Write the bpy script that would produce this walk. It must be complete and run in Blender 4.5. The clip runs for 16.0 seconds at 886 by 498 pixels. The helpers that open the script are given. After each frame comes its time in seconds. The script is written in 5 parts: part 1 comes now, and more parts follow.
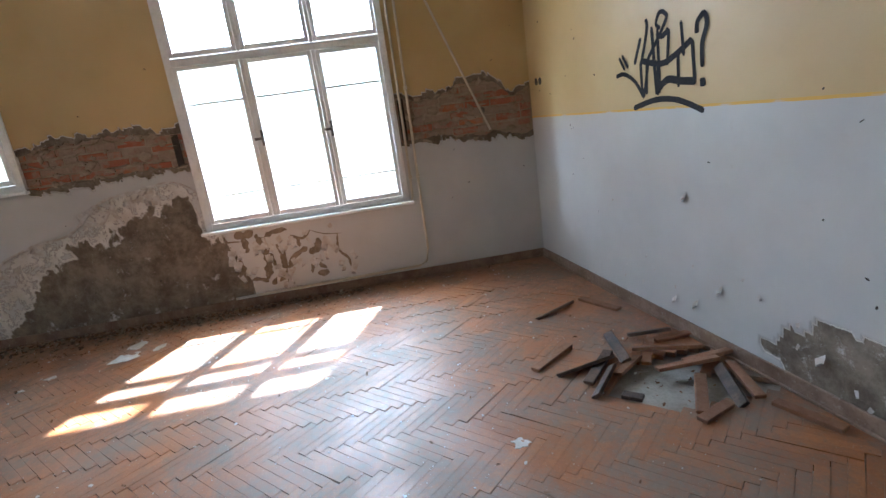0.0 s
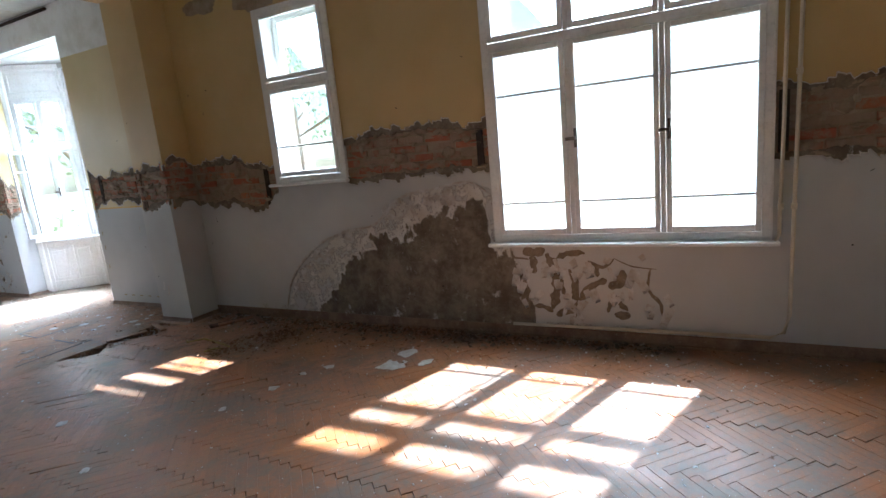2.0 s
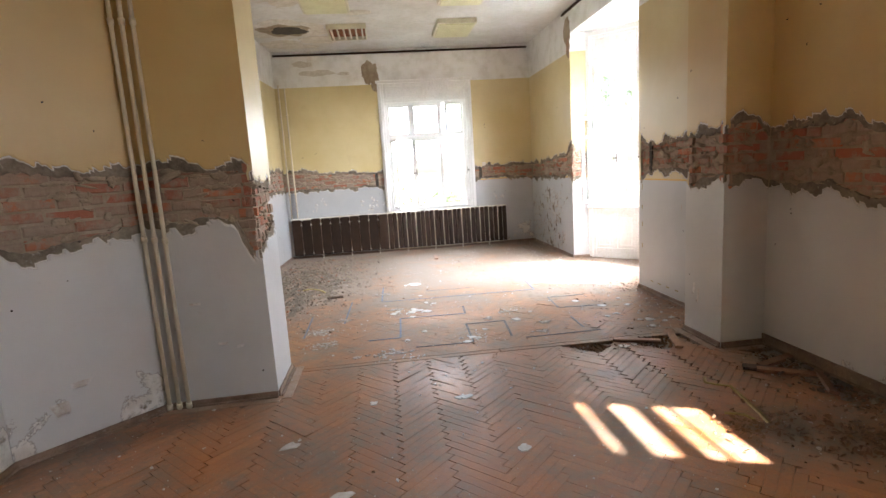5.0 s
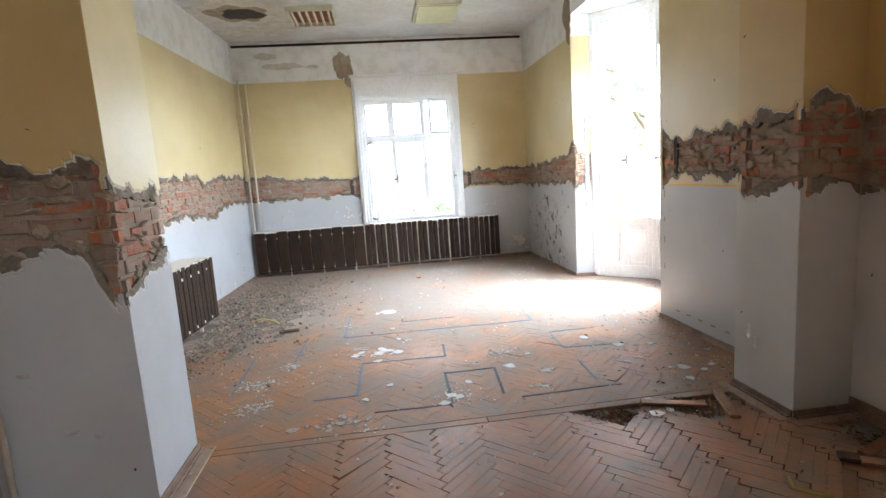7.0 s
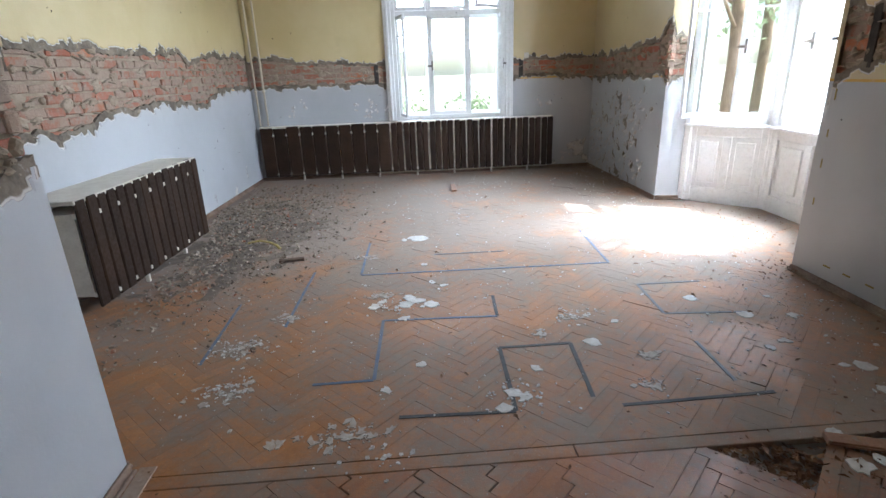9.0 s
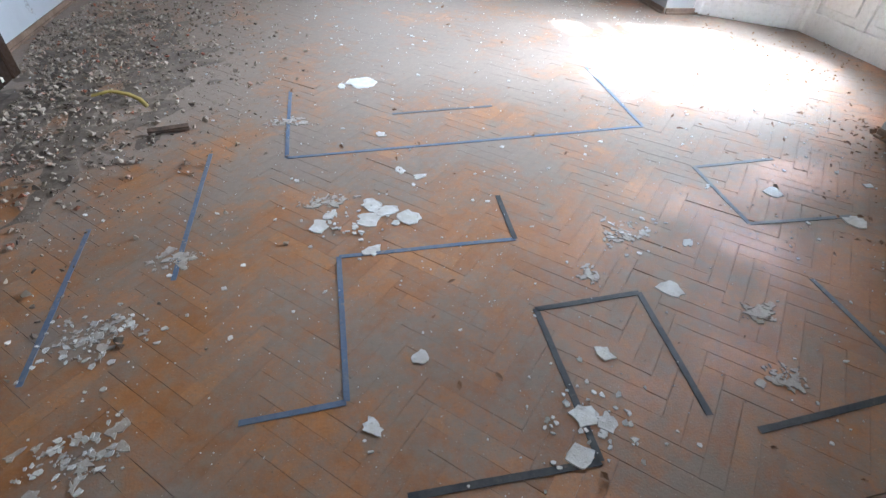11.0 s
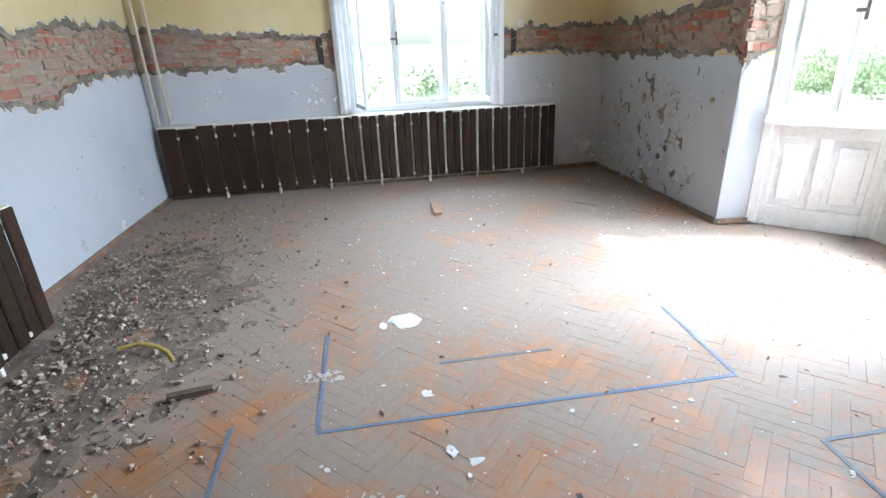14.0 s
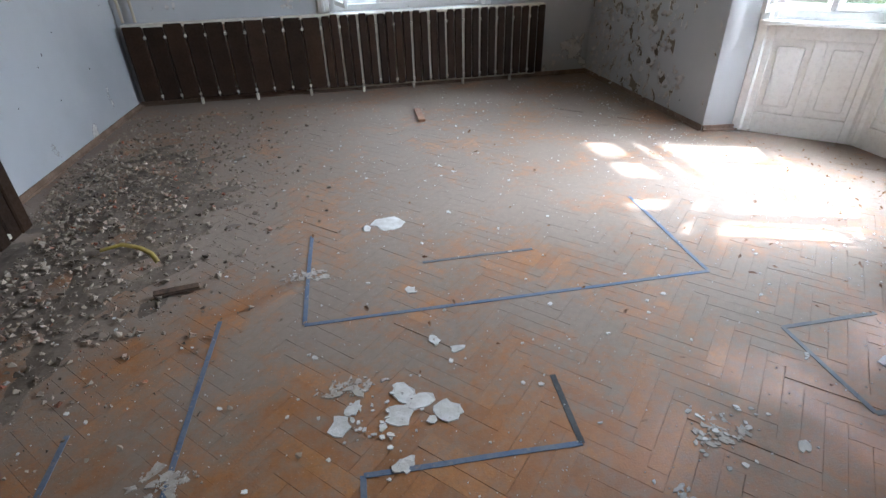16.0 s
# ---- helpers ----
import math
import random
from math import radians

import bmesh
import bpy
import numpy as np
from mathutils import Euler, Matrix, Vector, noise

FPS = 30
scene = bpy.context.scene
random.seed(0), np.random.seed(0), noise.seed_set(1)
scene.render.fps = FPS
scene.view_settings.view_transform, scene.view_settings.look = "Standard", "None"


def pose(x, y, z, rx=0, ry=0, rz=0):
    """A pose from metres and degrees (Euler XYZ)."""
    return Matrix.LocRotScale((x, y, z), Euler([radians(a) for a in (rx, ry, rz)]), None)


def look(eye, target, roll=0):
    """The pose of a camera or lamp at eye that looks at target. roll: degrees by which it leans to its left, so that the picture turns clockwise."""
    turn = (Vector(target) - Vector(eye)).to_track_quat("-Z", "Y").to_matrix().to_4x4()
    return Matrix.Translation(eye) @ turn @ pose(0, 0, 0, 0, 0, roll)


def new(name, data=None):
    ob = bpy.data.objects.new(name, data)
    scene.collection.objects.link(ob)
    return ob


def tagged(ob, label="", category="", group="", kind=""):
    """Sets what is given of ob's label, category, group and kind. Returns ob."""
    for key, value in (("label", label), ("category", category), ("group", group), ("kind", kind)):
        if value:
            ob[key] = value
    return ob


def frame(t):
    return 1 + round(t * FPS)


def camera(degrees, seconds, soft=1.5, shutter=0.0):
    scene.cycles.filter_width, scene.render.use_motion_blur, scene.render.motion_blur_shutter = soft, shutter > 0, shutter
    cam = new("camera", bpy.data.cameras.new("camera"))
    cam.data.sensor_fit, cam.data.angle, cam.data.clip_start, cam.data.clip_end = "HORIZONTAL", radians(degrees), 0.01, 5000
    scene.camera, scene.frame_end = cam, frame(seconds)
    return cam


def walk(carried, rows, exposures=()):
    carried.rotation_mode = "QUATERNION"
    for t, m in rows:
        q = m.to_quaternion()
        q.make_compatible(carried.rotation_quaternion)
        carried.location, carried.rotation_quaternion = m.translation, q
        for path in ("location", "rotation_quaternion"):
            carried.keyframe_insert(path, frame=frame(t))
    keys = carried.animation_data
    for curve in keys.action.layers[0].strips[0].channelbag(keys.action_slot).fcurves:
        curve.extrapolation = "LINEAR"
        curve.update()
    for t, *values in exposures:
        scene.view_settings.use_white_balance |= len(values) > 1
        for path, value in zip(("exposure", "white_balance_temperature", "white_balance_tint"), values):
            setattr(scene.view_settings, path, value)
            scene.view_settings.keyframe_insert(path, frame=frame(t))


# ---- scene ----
cam = camera(81.8, 16.0)
PATH = [
    (0, (-0.105, -0.145, 1.613), (1.819, -0.348, 1.106), -8.0),
    (0.5, (0.128, -0.22, 1.626), (2.086, -0.165, 1.224), -4.6),
    (1, (0.368, -0.138, 1.578), (2.261, 0.321, 1.126), -4.7),
    (1.5, (0.712, -0.066, 1.613), (2.581, 0.545, 1.245), -4.8),
    (2, (1.014, 0.042, 1.617), (2.767, 0.929, 1.243), -5.5),
    (2.5, (1.305, 0.161, 1.617), (2.769, 1.487, 1.307), -3.2),
    (3, (1.539, 0.384, 1.594), (2.813, 1.877, 1.209), -2.5),
    (3.5, (1.639, 0.669, 1.605), (2.622, 2.386, 1.307), -3.5),
    (4, (1.751, 0.916, 1.599), (2.255, 2.823, 1.268), -3.6),
    (4.2, (1.82, 1.021, 1.588), (2.142, 2.971, 1.278), -2.6),
    (6.3, (2.376, 2.107, 1.543), (2.526, 4.075, 1.225), -4.3),
    (6.5, (2.401, 2.216, 1.526), (2.533, 4.177, 1.158), -4.5),
    (7, (2.396, 2.588, 1.531), (2.628, 4.554, 1.244), -3.9),
    (7.5, (2.346, 2.943, 1.521), (2.479, 4.913, 1.206), -6.1),
    (8, (2.4, 3.309, 1.52), (2.434, 5.29, 1.248), -5.0),
    (8.2, (2.415, 3.435, 1.506), (2.467, 5.401, 1.145), -4.1),
    (10.3, (2.22, 4.855, 1.405), (2.455, 6.599, 0.454), -0.4),
    (10.5, (2.212, 5.004, 1.402), (2.516, 6.683, 0.359), 0.6),
    (11, (2.193, 5.281, 1.323), (2.544, 6.747, 0.008), 1.2),
    (11.5, (2.271, 5.523, 1.306), (2.63, 6.82, -0.174), -1.7),
    (12, (2.36, 5.638, 1.337), (3.073, 6.781, -0.141), -4.3),
    (12.5, (2.373, 5.664, 1.391), (3.425, 6.588, -0.038), -4.0),
    (13, (2.325, 5.742, 1.413), (3.235, 7.006, 0.158), -3.3),
    (13.5, (2.221, 5.822, 1.455), (2.665, 7.492, 0.448), -2.6),
    (14, (2.223, 5.824, 1.492), (2.516, 7.65, 0.731), -2.4),
    (14.5, (2.22, 5.812, 1.527), (2.48, 7.716, 0.975), -3.0),
    (15, (2.223, 5.798, 1.515), (2.48, 7.702, 0.96), -4.0),
    (15.5, (2.231, 5.788, 1.48), (2.527, 7.609, 0.708), -2.7),
    (16, (2.227, 5.778, 1.409), (2.538, 7.456, 0.365), -1.8),
]
EXPOSURES = [(0.0, 3.62, 5360, 9), (1.5, 3.27, 5360, 9), (2.5, 2.70, 5460, 9), (3.0, 2.65, 5720, 10), (3.5, 2.92, 6660, 16), (4.2, 3.42, 6760, 18), (6.3, 3.67, 6160, 13), (8.2, 3.12, 5860, 12),
             (10.3, 2.87, 5600, 12), (12.0, 3.72, 5500, 9), (12.5, 3.97, 5400, 8), (13.0, 3.70, 5630, 8), (14.5, 3.04, 5600, 11), (16.0, 2.39, 5800, 12)]
walk(cam, [(t, look(eye, target, roll)) for t, eye, target, roll in PATH], EXPOSURES)

# ---- light ----
SUN_WAY = Vector((-1.0, 0.37, -1.40)).normalized()
world = bpy.data.worlds.new("world")
scene.world = world
world.use_nodes = True
wt = world.node_tree
sky = wt.nodes.new("ShaderNodeTexSky")
sky.sky_type = "NISHITA"
sky.sun_disc = False
sky.sun_elevation = math.asin(-SUN_WAY.z)
sky.sun_rotation = math.atan2(-SUN_WAY.x, -SUN_WAY.y)
wt.links.new(sky.outputs[0], wt.nodes["Background"].inputs[0])
wt.nodes["Background"].inputs[1].default_value = 0.05
sun = new("sun", bpy.data.lights.new("sun", "SUN"))
sun.data.energy, sun.data.angle, sun.data.color = 5.0, radians(1.2), (1.0, 0.985, 0.96)
sun.matrix_world = look((30, -10, 40), Vector((30, -10, 40)) + SUN_WAY)


def window_light(name, head, inward, w, drop, power, slope=36):
    """The sky's light that comes in by a window's opening: a sheet that leans out from the window's head."""
    lamp = new(name, bpy.data.lights.new(name, "AREA"))
    lamp.data.shape, lamp.data.size, lamp.data.size_y, lamp.data.energy = "RECTANGLE", w, drop, power
    lamp.data.color = (0.84, 0.92, 1.0)
    way = Vector((*inward, 0)).normalized() * math.cos(radians(slope)) - Vector((0, 0, math.sin(radians(slope))))
    down = -Vector((*inward, 0)).normalized() * math.sin(radians(slope)) - Vector((0, 0, math.cos(radians(slope))))
    at = Vector(head) + down * (drop / 2 - 0.02)
    lamp.matrix_world = look(at, at + way)
    lamp.visible_camera = True


window_light("sky_light_big", (5.42, 0.575, 3.27), (-1, 0), 2.3, 3.0, 95, 84)
window_light("sky_light_small", (5.42, 3.465, 3.09), (-1, 0), 1.1, 2.4, 4, 50)
window_light("sky_light_far", (2.995, 11.98, 2.86), (0, -1), 1.9, 2.8, 40, 68)
window_light("sky_light_bay_south", (5.82, 7.31, 2.98), (-1, 1), 0.85, 2.5, 260, 84)
window_light("sky_light_bay", (6.17, 8.275, 2.98), (-1, 0), 1.05, 2.5, 340, 84)
window_light("sky_light_bay_north", (5.82, 9.24, 2.98), (-1, -1), 0.85, 2.5, 40, 84)


# ---- materials ----
class Nodes:
    """Short words for building a node material."""

    def __init__(self, name):
        self.m = bpy.data.materials.new(name)
        self.m.use_nodes = True
        self.t = self.m.node_tree
        self.bsdf = self.t.nodes["Principled BSDF"]

    def put(self, node, slot, value):
        if value is None:
            return
        if isinstance(value, bpy.types.NodeSocket):
            self.t.links.new(value, node.inputs[slot])
        else:
            node.inputs[slot].default_value = value

    def pos(self):
        return self.t.nodes.new("ShaderNodeNewGeometry").outputs["Position"]

    def obj(self):
        return self.t.nodes.new("ShaderNodeTexCoord").outputs["Object"]

    def island(self):
        g = self.t.nodes.new("ShaderNodeNewGeometry").outputs["Random Per Island"]
        o = self.t.nodes.new("ShaderNodeObjectInfo").outputs["Random"]
        return self.math("FRACT", self.math("ADD", g, o))

    def attr(self, name):
        a = self.t.nodes.new("ShaderNodeAttribute")
        a.attribute_name = name
        return a.outputs["Fac"]

    def noise(self, scale, detail=4.0, rough=0.55, vec=None, distort=0.0):
        n = self.t.nodes.new("ShaderNodeTexNoise")
        self.put(n, "Vector", vec if vec is not None else self.pos())
        self.put(n, "Scale", scale)
        self.put(n, "Detail", detail)
        self.put(n, "Roughness", rough)
        self.put(n, "Distortion", distort)
        return n.outputs["Fac"]

    def scaled(self, vec, sc):
        n = self.t.nodes.new("ShaderNodeMapping")
        self.put(n, "Vector", vec)
        self.put(n, "Scale", sc)
        return n.outputs[0]

    def math(self, op, a, b=None):
        n = self.t.nodes.new("ShaderNodeMath")
        n.operation = op
        self.put(n, 0, a)
        self.put(n, 1, b)
        return n.outputs[0]

    def ramp(self, f, a, b, lo=0.0, hi=1.0):
        n = self.t.nodes.new("ShaderNodeMapRange")
        n.interpolation_type = "SMOOTHSTEP"
        self.put(n, 0, f)
        self.put(n, 1, a)
        self.put(n, 2, b)
        self.put(n, 3, lo)
        self.put(n, 4, hi)
        return n.outputs[0]

    def mix(self, f, a, b):
        n = self.t.nodes.new("ShaderNodeMix")
        n.data_type = "RGBA"
        self.put(n, 0, f)
        for k, c in ((6, a), (7, b)):
            self.put(n, k, (*c, 1.0) if isinstance(c, tuple) and len(c) == 3 else c)
        return n.outputs[2]

    def axis(self, vec, k):
        n = self.t.nodes.new("ShaderNodeSeparateXYZ")
        self.put(n, 0, vec)
        return n.outputs[k]

    def bump(self, height, strength, distance=0.01):
        n = self.t.nodes.new("ShaderNodeBump")
        self.put(n, "Height", height)
        self.put(n, "Strength", strength)
        self.put(n, "Distance", distance)
        self.put(self.bsdf, "Normal", n.outputs[0])

    def done(self, color=None, rough=None, metal=None):
        self.put(self.bsdf, "Base Color", (*color, 1.0) if isinstance(color, tuple) and len(color) == 3 else color)
        self.put(self.bsdf, "Roughness", rough)
        self.put(self.bsdf, "Metallic", metal)
        return self.m


def wall_paint(name, line, white_from, dado=(0.52, 0.515, 0.50), upper=(0.56, 0.41, 0.19)):
    """Two-tone wall paint on plaster: dado below the line, ochre above it, white from a height on; bare render where worn."""
    k = Nodes(name)
    p = k.pos()
    z = k.math("ADD", k.axis(p, 2), k.math("MULTIPLY", k.math("SUBTRACT", k.noise(9, 3), 0.5), 0.006))
    big, mid, fine = k.noise(0.9, 4, 0.6), k.noise(5, 5, 0.6), k.noise(60, 3, 0.6)
    low = k.mix(k.ramp(big, 0.35, 0.7), dado, tuple(c * 0.86 for c in dado))
    low = k.mix(k.ramp(k.noise(14, 5, 0.7), 0.62, 0.8, 0, 0.5), low, (0.42, 0.38, 0.34))
    up = k.mix(k.ramp(big, 0.3, 0.7), upper, tuple(c * m for c, m in zip(upper, (0.88, 0.84, 0.74))))
    up = k.mix(k.ramp(k.noise(2.2, 6, 0.7), 0.58, 0.78, 0, 0.35), up, (0.45, 0.36, 0.2))
    col = k.mix(k.math("GREATER_THAN", z, line), low, up)
    stripe = k.math("MULTIPLY", k.math("GREATER_THAN", z, line - 0.008), k.math("LESS_THAN", z, line + 0.008))
    col = k.mix(k.math("MULTIPLY", stripe, k.ramp(mid, 0.3, 0.5)), col, (0.62, 0.36, 0.05))
    if white_from:
        top = k.mix(k.ramp(mid, 0.4, 0.7), (0.74, 0.74, 0.73), (0.62, 0.61, 0.58))
        col = k.mix(k.math("GREATER_THAN", z, white_from), col, top)
    w = k.attr("wear")
    ww = k.math("ADD", w, k.math("ADD", k.math("MULTIPLY", k.math("SUBTRACT", k.noise(7, 7, 0.72, None, 0.6), 0.5), 1.05), k.math("MULTIPLY", k.math("SUBTRACT", k.noise(38, 5, 0.7), 0.5), 0.4)))
    bare = k.mix(k.ramp(k.noise(4, 8, 0.78), 0.36, 0.66), (0.105, 0.083, 0.060), (0.25, 0.205, 0.155))
    bare = k.mix(k.ramp(k.noise(19, 6, 0.75), 0.60, 0.72, 0, 0.75), bare, (0.42, 0.39, 0.34))
    chalk = k.mix(k.ramp(mid, 0.3, 0.7), (0.68, 0.66, 0.62), (0.52, 0.48, 0.42))
    col = k.mix(k.ramp(ww, 0.36, 0.40), col, chalk)
    crack = k.math("MULTIPLY", k.ramp(ww, 0.32, 0.35), k.ramp(ww, 0.40, 0.37))
    col = k.mix(k.math("MULTIPLY", crack, 0.6), col, (0.16, 0.12, 0.09))
    col = k.mix(k.ramp(ww, 0.54, 0.76), col, bare)
    k.bump(k.math("ADD", k.math("MULTIPLY", mid, 0.6), k.math("ADD", k.math("MULTIPLY", fine, 0.12), k.math("MULTIPLY", k.ramp(ww, 0.36, 0.44), -0.5))), 0.35, 0.012)
    return k.done(col, k.ramp(ww, 0.3, 0.6, 0.42, 0.95))


def plain(name, a, b, scale, rough, strength=0.3, dirt=None, metal=0.0, tone=False):
    """A painted or mineral surface with tone at two scales and fine relief."""
    k = Nodes(name)
    n1, n2 = k.noise(scale, 5, 0.6), k.noise(scale * 9, 4, 0.65)
    col = k.mix(k.ramp(n1, 0.3, 0.7), a, b)
    col = k.mix(k.ramp(n2, 0.45, 0.75, 0, 0.35), col, tuple(c * 0.6 for c in a))
    if dirt:
        col = k.mix(k.ramp(k.noise(scale * 3.1, 6, 0.7), 0.56, 0.72), col, dirt)
    if tone:
        col = k.mix(k.ramp(k.island(), 0, 1, 0, 0.55), col, tuple(c * 0.45 for c in a))
    k.bump(k.math("ADD", n1, k.math("MULTIPLY", n2, 0.5)), strength, 0.004)
    return k.done(col, k.ramp(n2, 0.3, 0.7, max(rough - 0.1, 0.02), min(rough + 0.1, 1)), metal)


def parquet(name, varnish, dust, dusty, sheen=(0.30, 0.55), gloss=0.5, tone=0.62, film=0.0, far_lift=None):
    """Worn varnished oak blocks, each with its own tone, under a film of dust that lies thicker in patches and can be
    made paler along y.
    """
    k = Nodes(name)
    p = k.pos()
    r = k.island()
    base = k.mix(r, varnish, tuple(c * tone for c in varnish))
    base = k.mix(k.ramp(k.math("FRACT", k.math("MULTIPLY", r, 7.13)), 0.75, 0.97, 0, 0.4), base, tuple(min(c * m, 1) for c, m in zip(varnish, (1.35, 1.45, 1.4))))
    grain = k.noise(14, 6, 0.7, k.scaled(p, (2.6, 2.6, 1.0)), 1.5)
    col = k.mix(k.ramp(grain, 0.35, 0.7, 0, 0.45), base, tuple(c * 0.45 for c in varnish))
    wear = k.ramp(k.noise(3.4, 6, 0.7, None, 0.8), 0.42, 0.7)
    col = k.mix(k.math("MULTIPLY", wear, 0.45), col, tuple(c * m for c, m in zip(varnish, (0.5, 0.62, 0.85))))
    d = k.math("ADD", k.noise(1.7, 6, 0.66), k.math("MULTIPLY", k.math("SUBTRACT", k.noise(13, 6, 0.75), 0.5), 0.7))
    # Far floor brightened in its colour: dust cover thickens along y for more bounce
    if far_lift:
        d = k.math("ADD", d, k.ramp(k.math("ADD", k.axis(p, 1), k.noise(1.1, 4, 0.6)), *far_lift))
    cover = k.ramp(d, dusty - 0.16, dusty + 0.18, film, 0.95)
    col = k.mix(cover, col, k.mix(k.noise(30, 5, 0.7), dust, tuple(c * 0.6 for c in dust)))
    col = k.mix(k.ramp(k.noise(120, 3, 0.6), 0.66, 0.73, 0, 0.7), col, (0.5, 0.47, 0.42))
    col = k.mix(k.ramp(k.noise(75, 4, 0.7), 0.64, 0.72, 0, 0.7), col, (0.07, 0.05, 0.04))
    k.bump(k.math("ADD", k.math("MULTIPLY", grain, 0.4), k.noise(150, 2)), 0.25, 0.003)
    k.put(k.bsdf, "Specular IOR Level", gloss)
    return k.done(col, k.ramp(cover, 0.0, 0.9, *sheen))


def brick_stuff():
    k = Nodes("brick")
    p, r = k.pos(), k.island()
    col = k.mix(r, (0.36, 0.10, 0.05), (0.26, 0.145, 0.10))
    col = k.mix(k.ramp(k.math("FRACT", k.math("MULTIPLY", r, 5.7)), 0.74, 0.96, 0, 0.9), col, (0.46, 0.14, 0.05))
    smear = k.ramp(k.math("ADD", k.noise(9, 6, 0.7), k.math("MULTIPLY", k.math("SUBTRACT", r, 0.5), 0.22)), 0.37, 0.56, 0.12, 0.92)
    col = k.mix(smear, col, k.mix(k.noise(30, 4, 0.6), (0.23, 0.165, 0.115), (0.38, 0.30, 0.235)))
    k.bump(k.math("ADD", k.noise(28, 6, 0.7), k.math("MULTIPLY", k.noise(110, 3), 0.4)), 0.7, 0.012)
    return k.done(col, 0.93)


def glass_stuff():
    k = Nodes("window_glass")
    out = k.t.nodes["Material Output"]
    clear, shine, mix = k.t.nodes.new("ShaderNodeBsdfTransparent"), k.t.nodes.new("ShaderNodeBsdfGlossy"), k.t.nodes.new("ShaderNodeMixShader")
    clear.inputs[0].default_value = (0.95, 0.97, 0.96, 1)
    shine.inputs["Roughness"].default_value = 0.04
    k.put(mix, 0, k.ramp(k.noise(3, 4, 0.6), 0.3, 0.8, 0.03, 0.10))
    k.t.links.new(clear.outputs[0], mix.inputs[1])
    k.t.links.new(shine.outputs[0], mix.inputs[2])
    k.t.links.new(mix.outputs[0], out.inputs[0])
    return k.m


PAINT_A = wall_paint("wall_paint_ochre_and_white", 1.46, 0)
PAINT_B = wall_paint("wall_paint_ochre_white_top", 1.30, 3.21, dado=(0.46, 0.465, 0.47), upper=(0.60, 0.50, 0.28))
MORTAR = plain("rough_mortar", (0.26, 0.20, 0.137), (0.38, 0.31, 0.23), 8, 0.95, 0.9)
BRICK = brick_stuff()
FLOOR_A = parquet("parquet_worn", (0.36, 0.132, 0.040), (0.24, 0.185, 0.14), 0.52, (0.38, 0.64), 0.5, 0.80, 0.06)
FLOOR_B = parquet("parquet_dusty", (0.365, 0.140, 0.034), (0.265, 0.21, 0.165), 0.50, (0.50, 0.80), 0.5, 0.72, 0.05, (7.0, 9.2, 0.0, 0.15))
SUBFLOOR = plain("grey_screed", (0.21, 0.19, 0.165), (0.34, 0.32, 0.28), 6, 0.95, 0.9)
BOARD = plain("skirting_wood", (0.15, 0.09, 0.055), (0.24, 0.16, 0.11), 7, 0.6, 0.4, (0.3, 0.25, 0.2))
WHITEWOOD = plain("old_white_gloss_paint", (0.80, 0.80, 0.79), (0.74, 0.73, 0.71), 4, 0.42, 0.3, (0.68, 0.65, 0.60))
DARKWOOD = plain("dark_stained_wood", (0.024, 0.012, 0.006), (0.040, 0.020, 0.010), 5, 0.68, 0.4, tone=True)
DARKWOOD.node_tree.nodes["Principled BSDF"].inputs["Specular IOR Level"].default_value = 0.22
PIPE = plain("cream_pipe_paint", (0.60, 0.53, 0.40), (0.52, 0.45, 0.33), 10, 0.4, 0.2)
CEIL = plain("ceiling_whitewash", (0.60, 0.60, 0.60), (0.50, 0.49, 0.47), 1.6, 0.9, 0.5, (0.50, 0.46, 0.41))
GLASS = glass_stuff()
BOARD2 = plain("dusty_board", (0.26, 0.16, 0.10), (0.33, 0.25, 0.19), 5, 0.6, 0.4, (0.36, 0.31, 0.26))
CREAM = plain("cream_gloss", (0.66, 0.62, 0.52), (0.56, 0.51, 0.42), 9, 0.45, 0.2)
LAMPWHITE = plain("lamp_enamel", (0.60, 0.58, 0.45), (0.50, 0.47, 0.35), 6, 0.5, 0.2)
LAMPGLASS = plain("yellowed_diffuser", (0.58, 0.58, 0.36), (0.50, 0.49, 0.28), 6, 0.35, 0.1)
RUST = plain("rust", (0.30, 0.10, 0.03), (0.16, 0.06, 0.03), 12, 0.9, 0.6)
# Shade inside holes as a dark colour: ceiling hole, chips, sockets, cable chases
RECESS_DARK = plain("painted_recess_dark", (0.035, 0.028, 0.022), (0.06, 0.05, 0.04), 15, 0.95, 0.6)
FLAKED = plain("flaked_limewash", (0.50, 0.46, 0.40), (0.64, 0.61, 0.56), 9, 0.95, 0.8, (0.33, 0.28, 0.22))
PEEL = plain("peeled_paint", (0.62, 0.61, 0.60), (0.42, 0.36, 0.30), 11, 0.6, 0.4, (0.30, 0.24, 0.18))
SPRAY = plain("black_spray_paint", (0.010, 0.010, 0.010), (0.02, 0.019, 0.018), 30, 0.85, 0.2)
TAPEBLUE = plain("blue_tape", (0.07, 0.115, 0.20), (0.13, 0.145, 0.185), 9, 0.7, 0.2, (0.25, 0.20, 0.165))
TAPEGREY = plain("grey_tape", (0.022, 0.023, 0.026), (0.045, 0.045, 0.045), 9, 0.7, 0.2, (0.11, 0.09, 0.075))
TAPEPALE = plain("dusty_tape", (0.10, 0.11, 0.13), (0.15, 0.14, 0.14), 9, 0.8, 0.2, (0.24, 0.19, 0.15))
CHALK = plain("white_plaster", (0.62, 0.61, 0.59), (0.48, 0.46, 0.42), 22, 0.95, 0.6, (0.36, 0.33, 0.29))
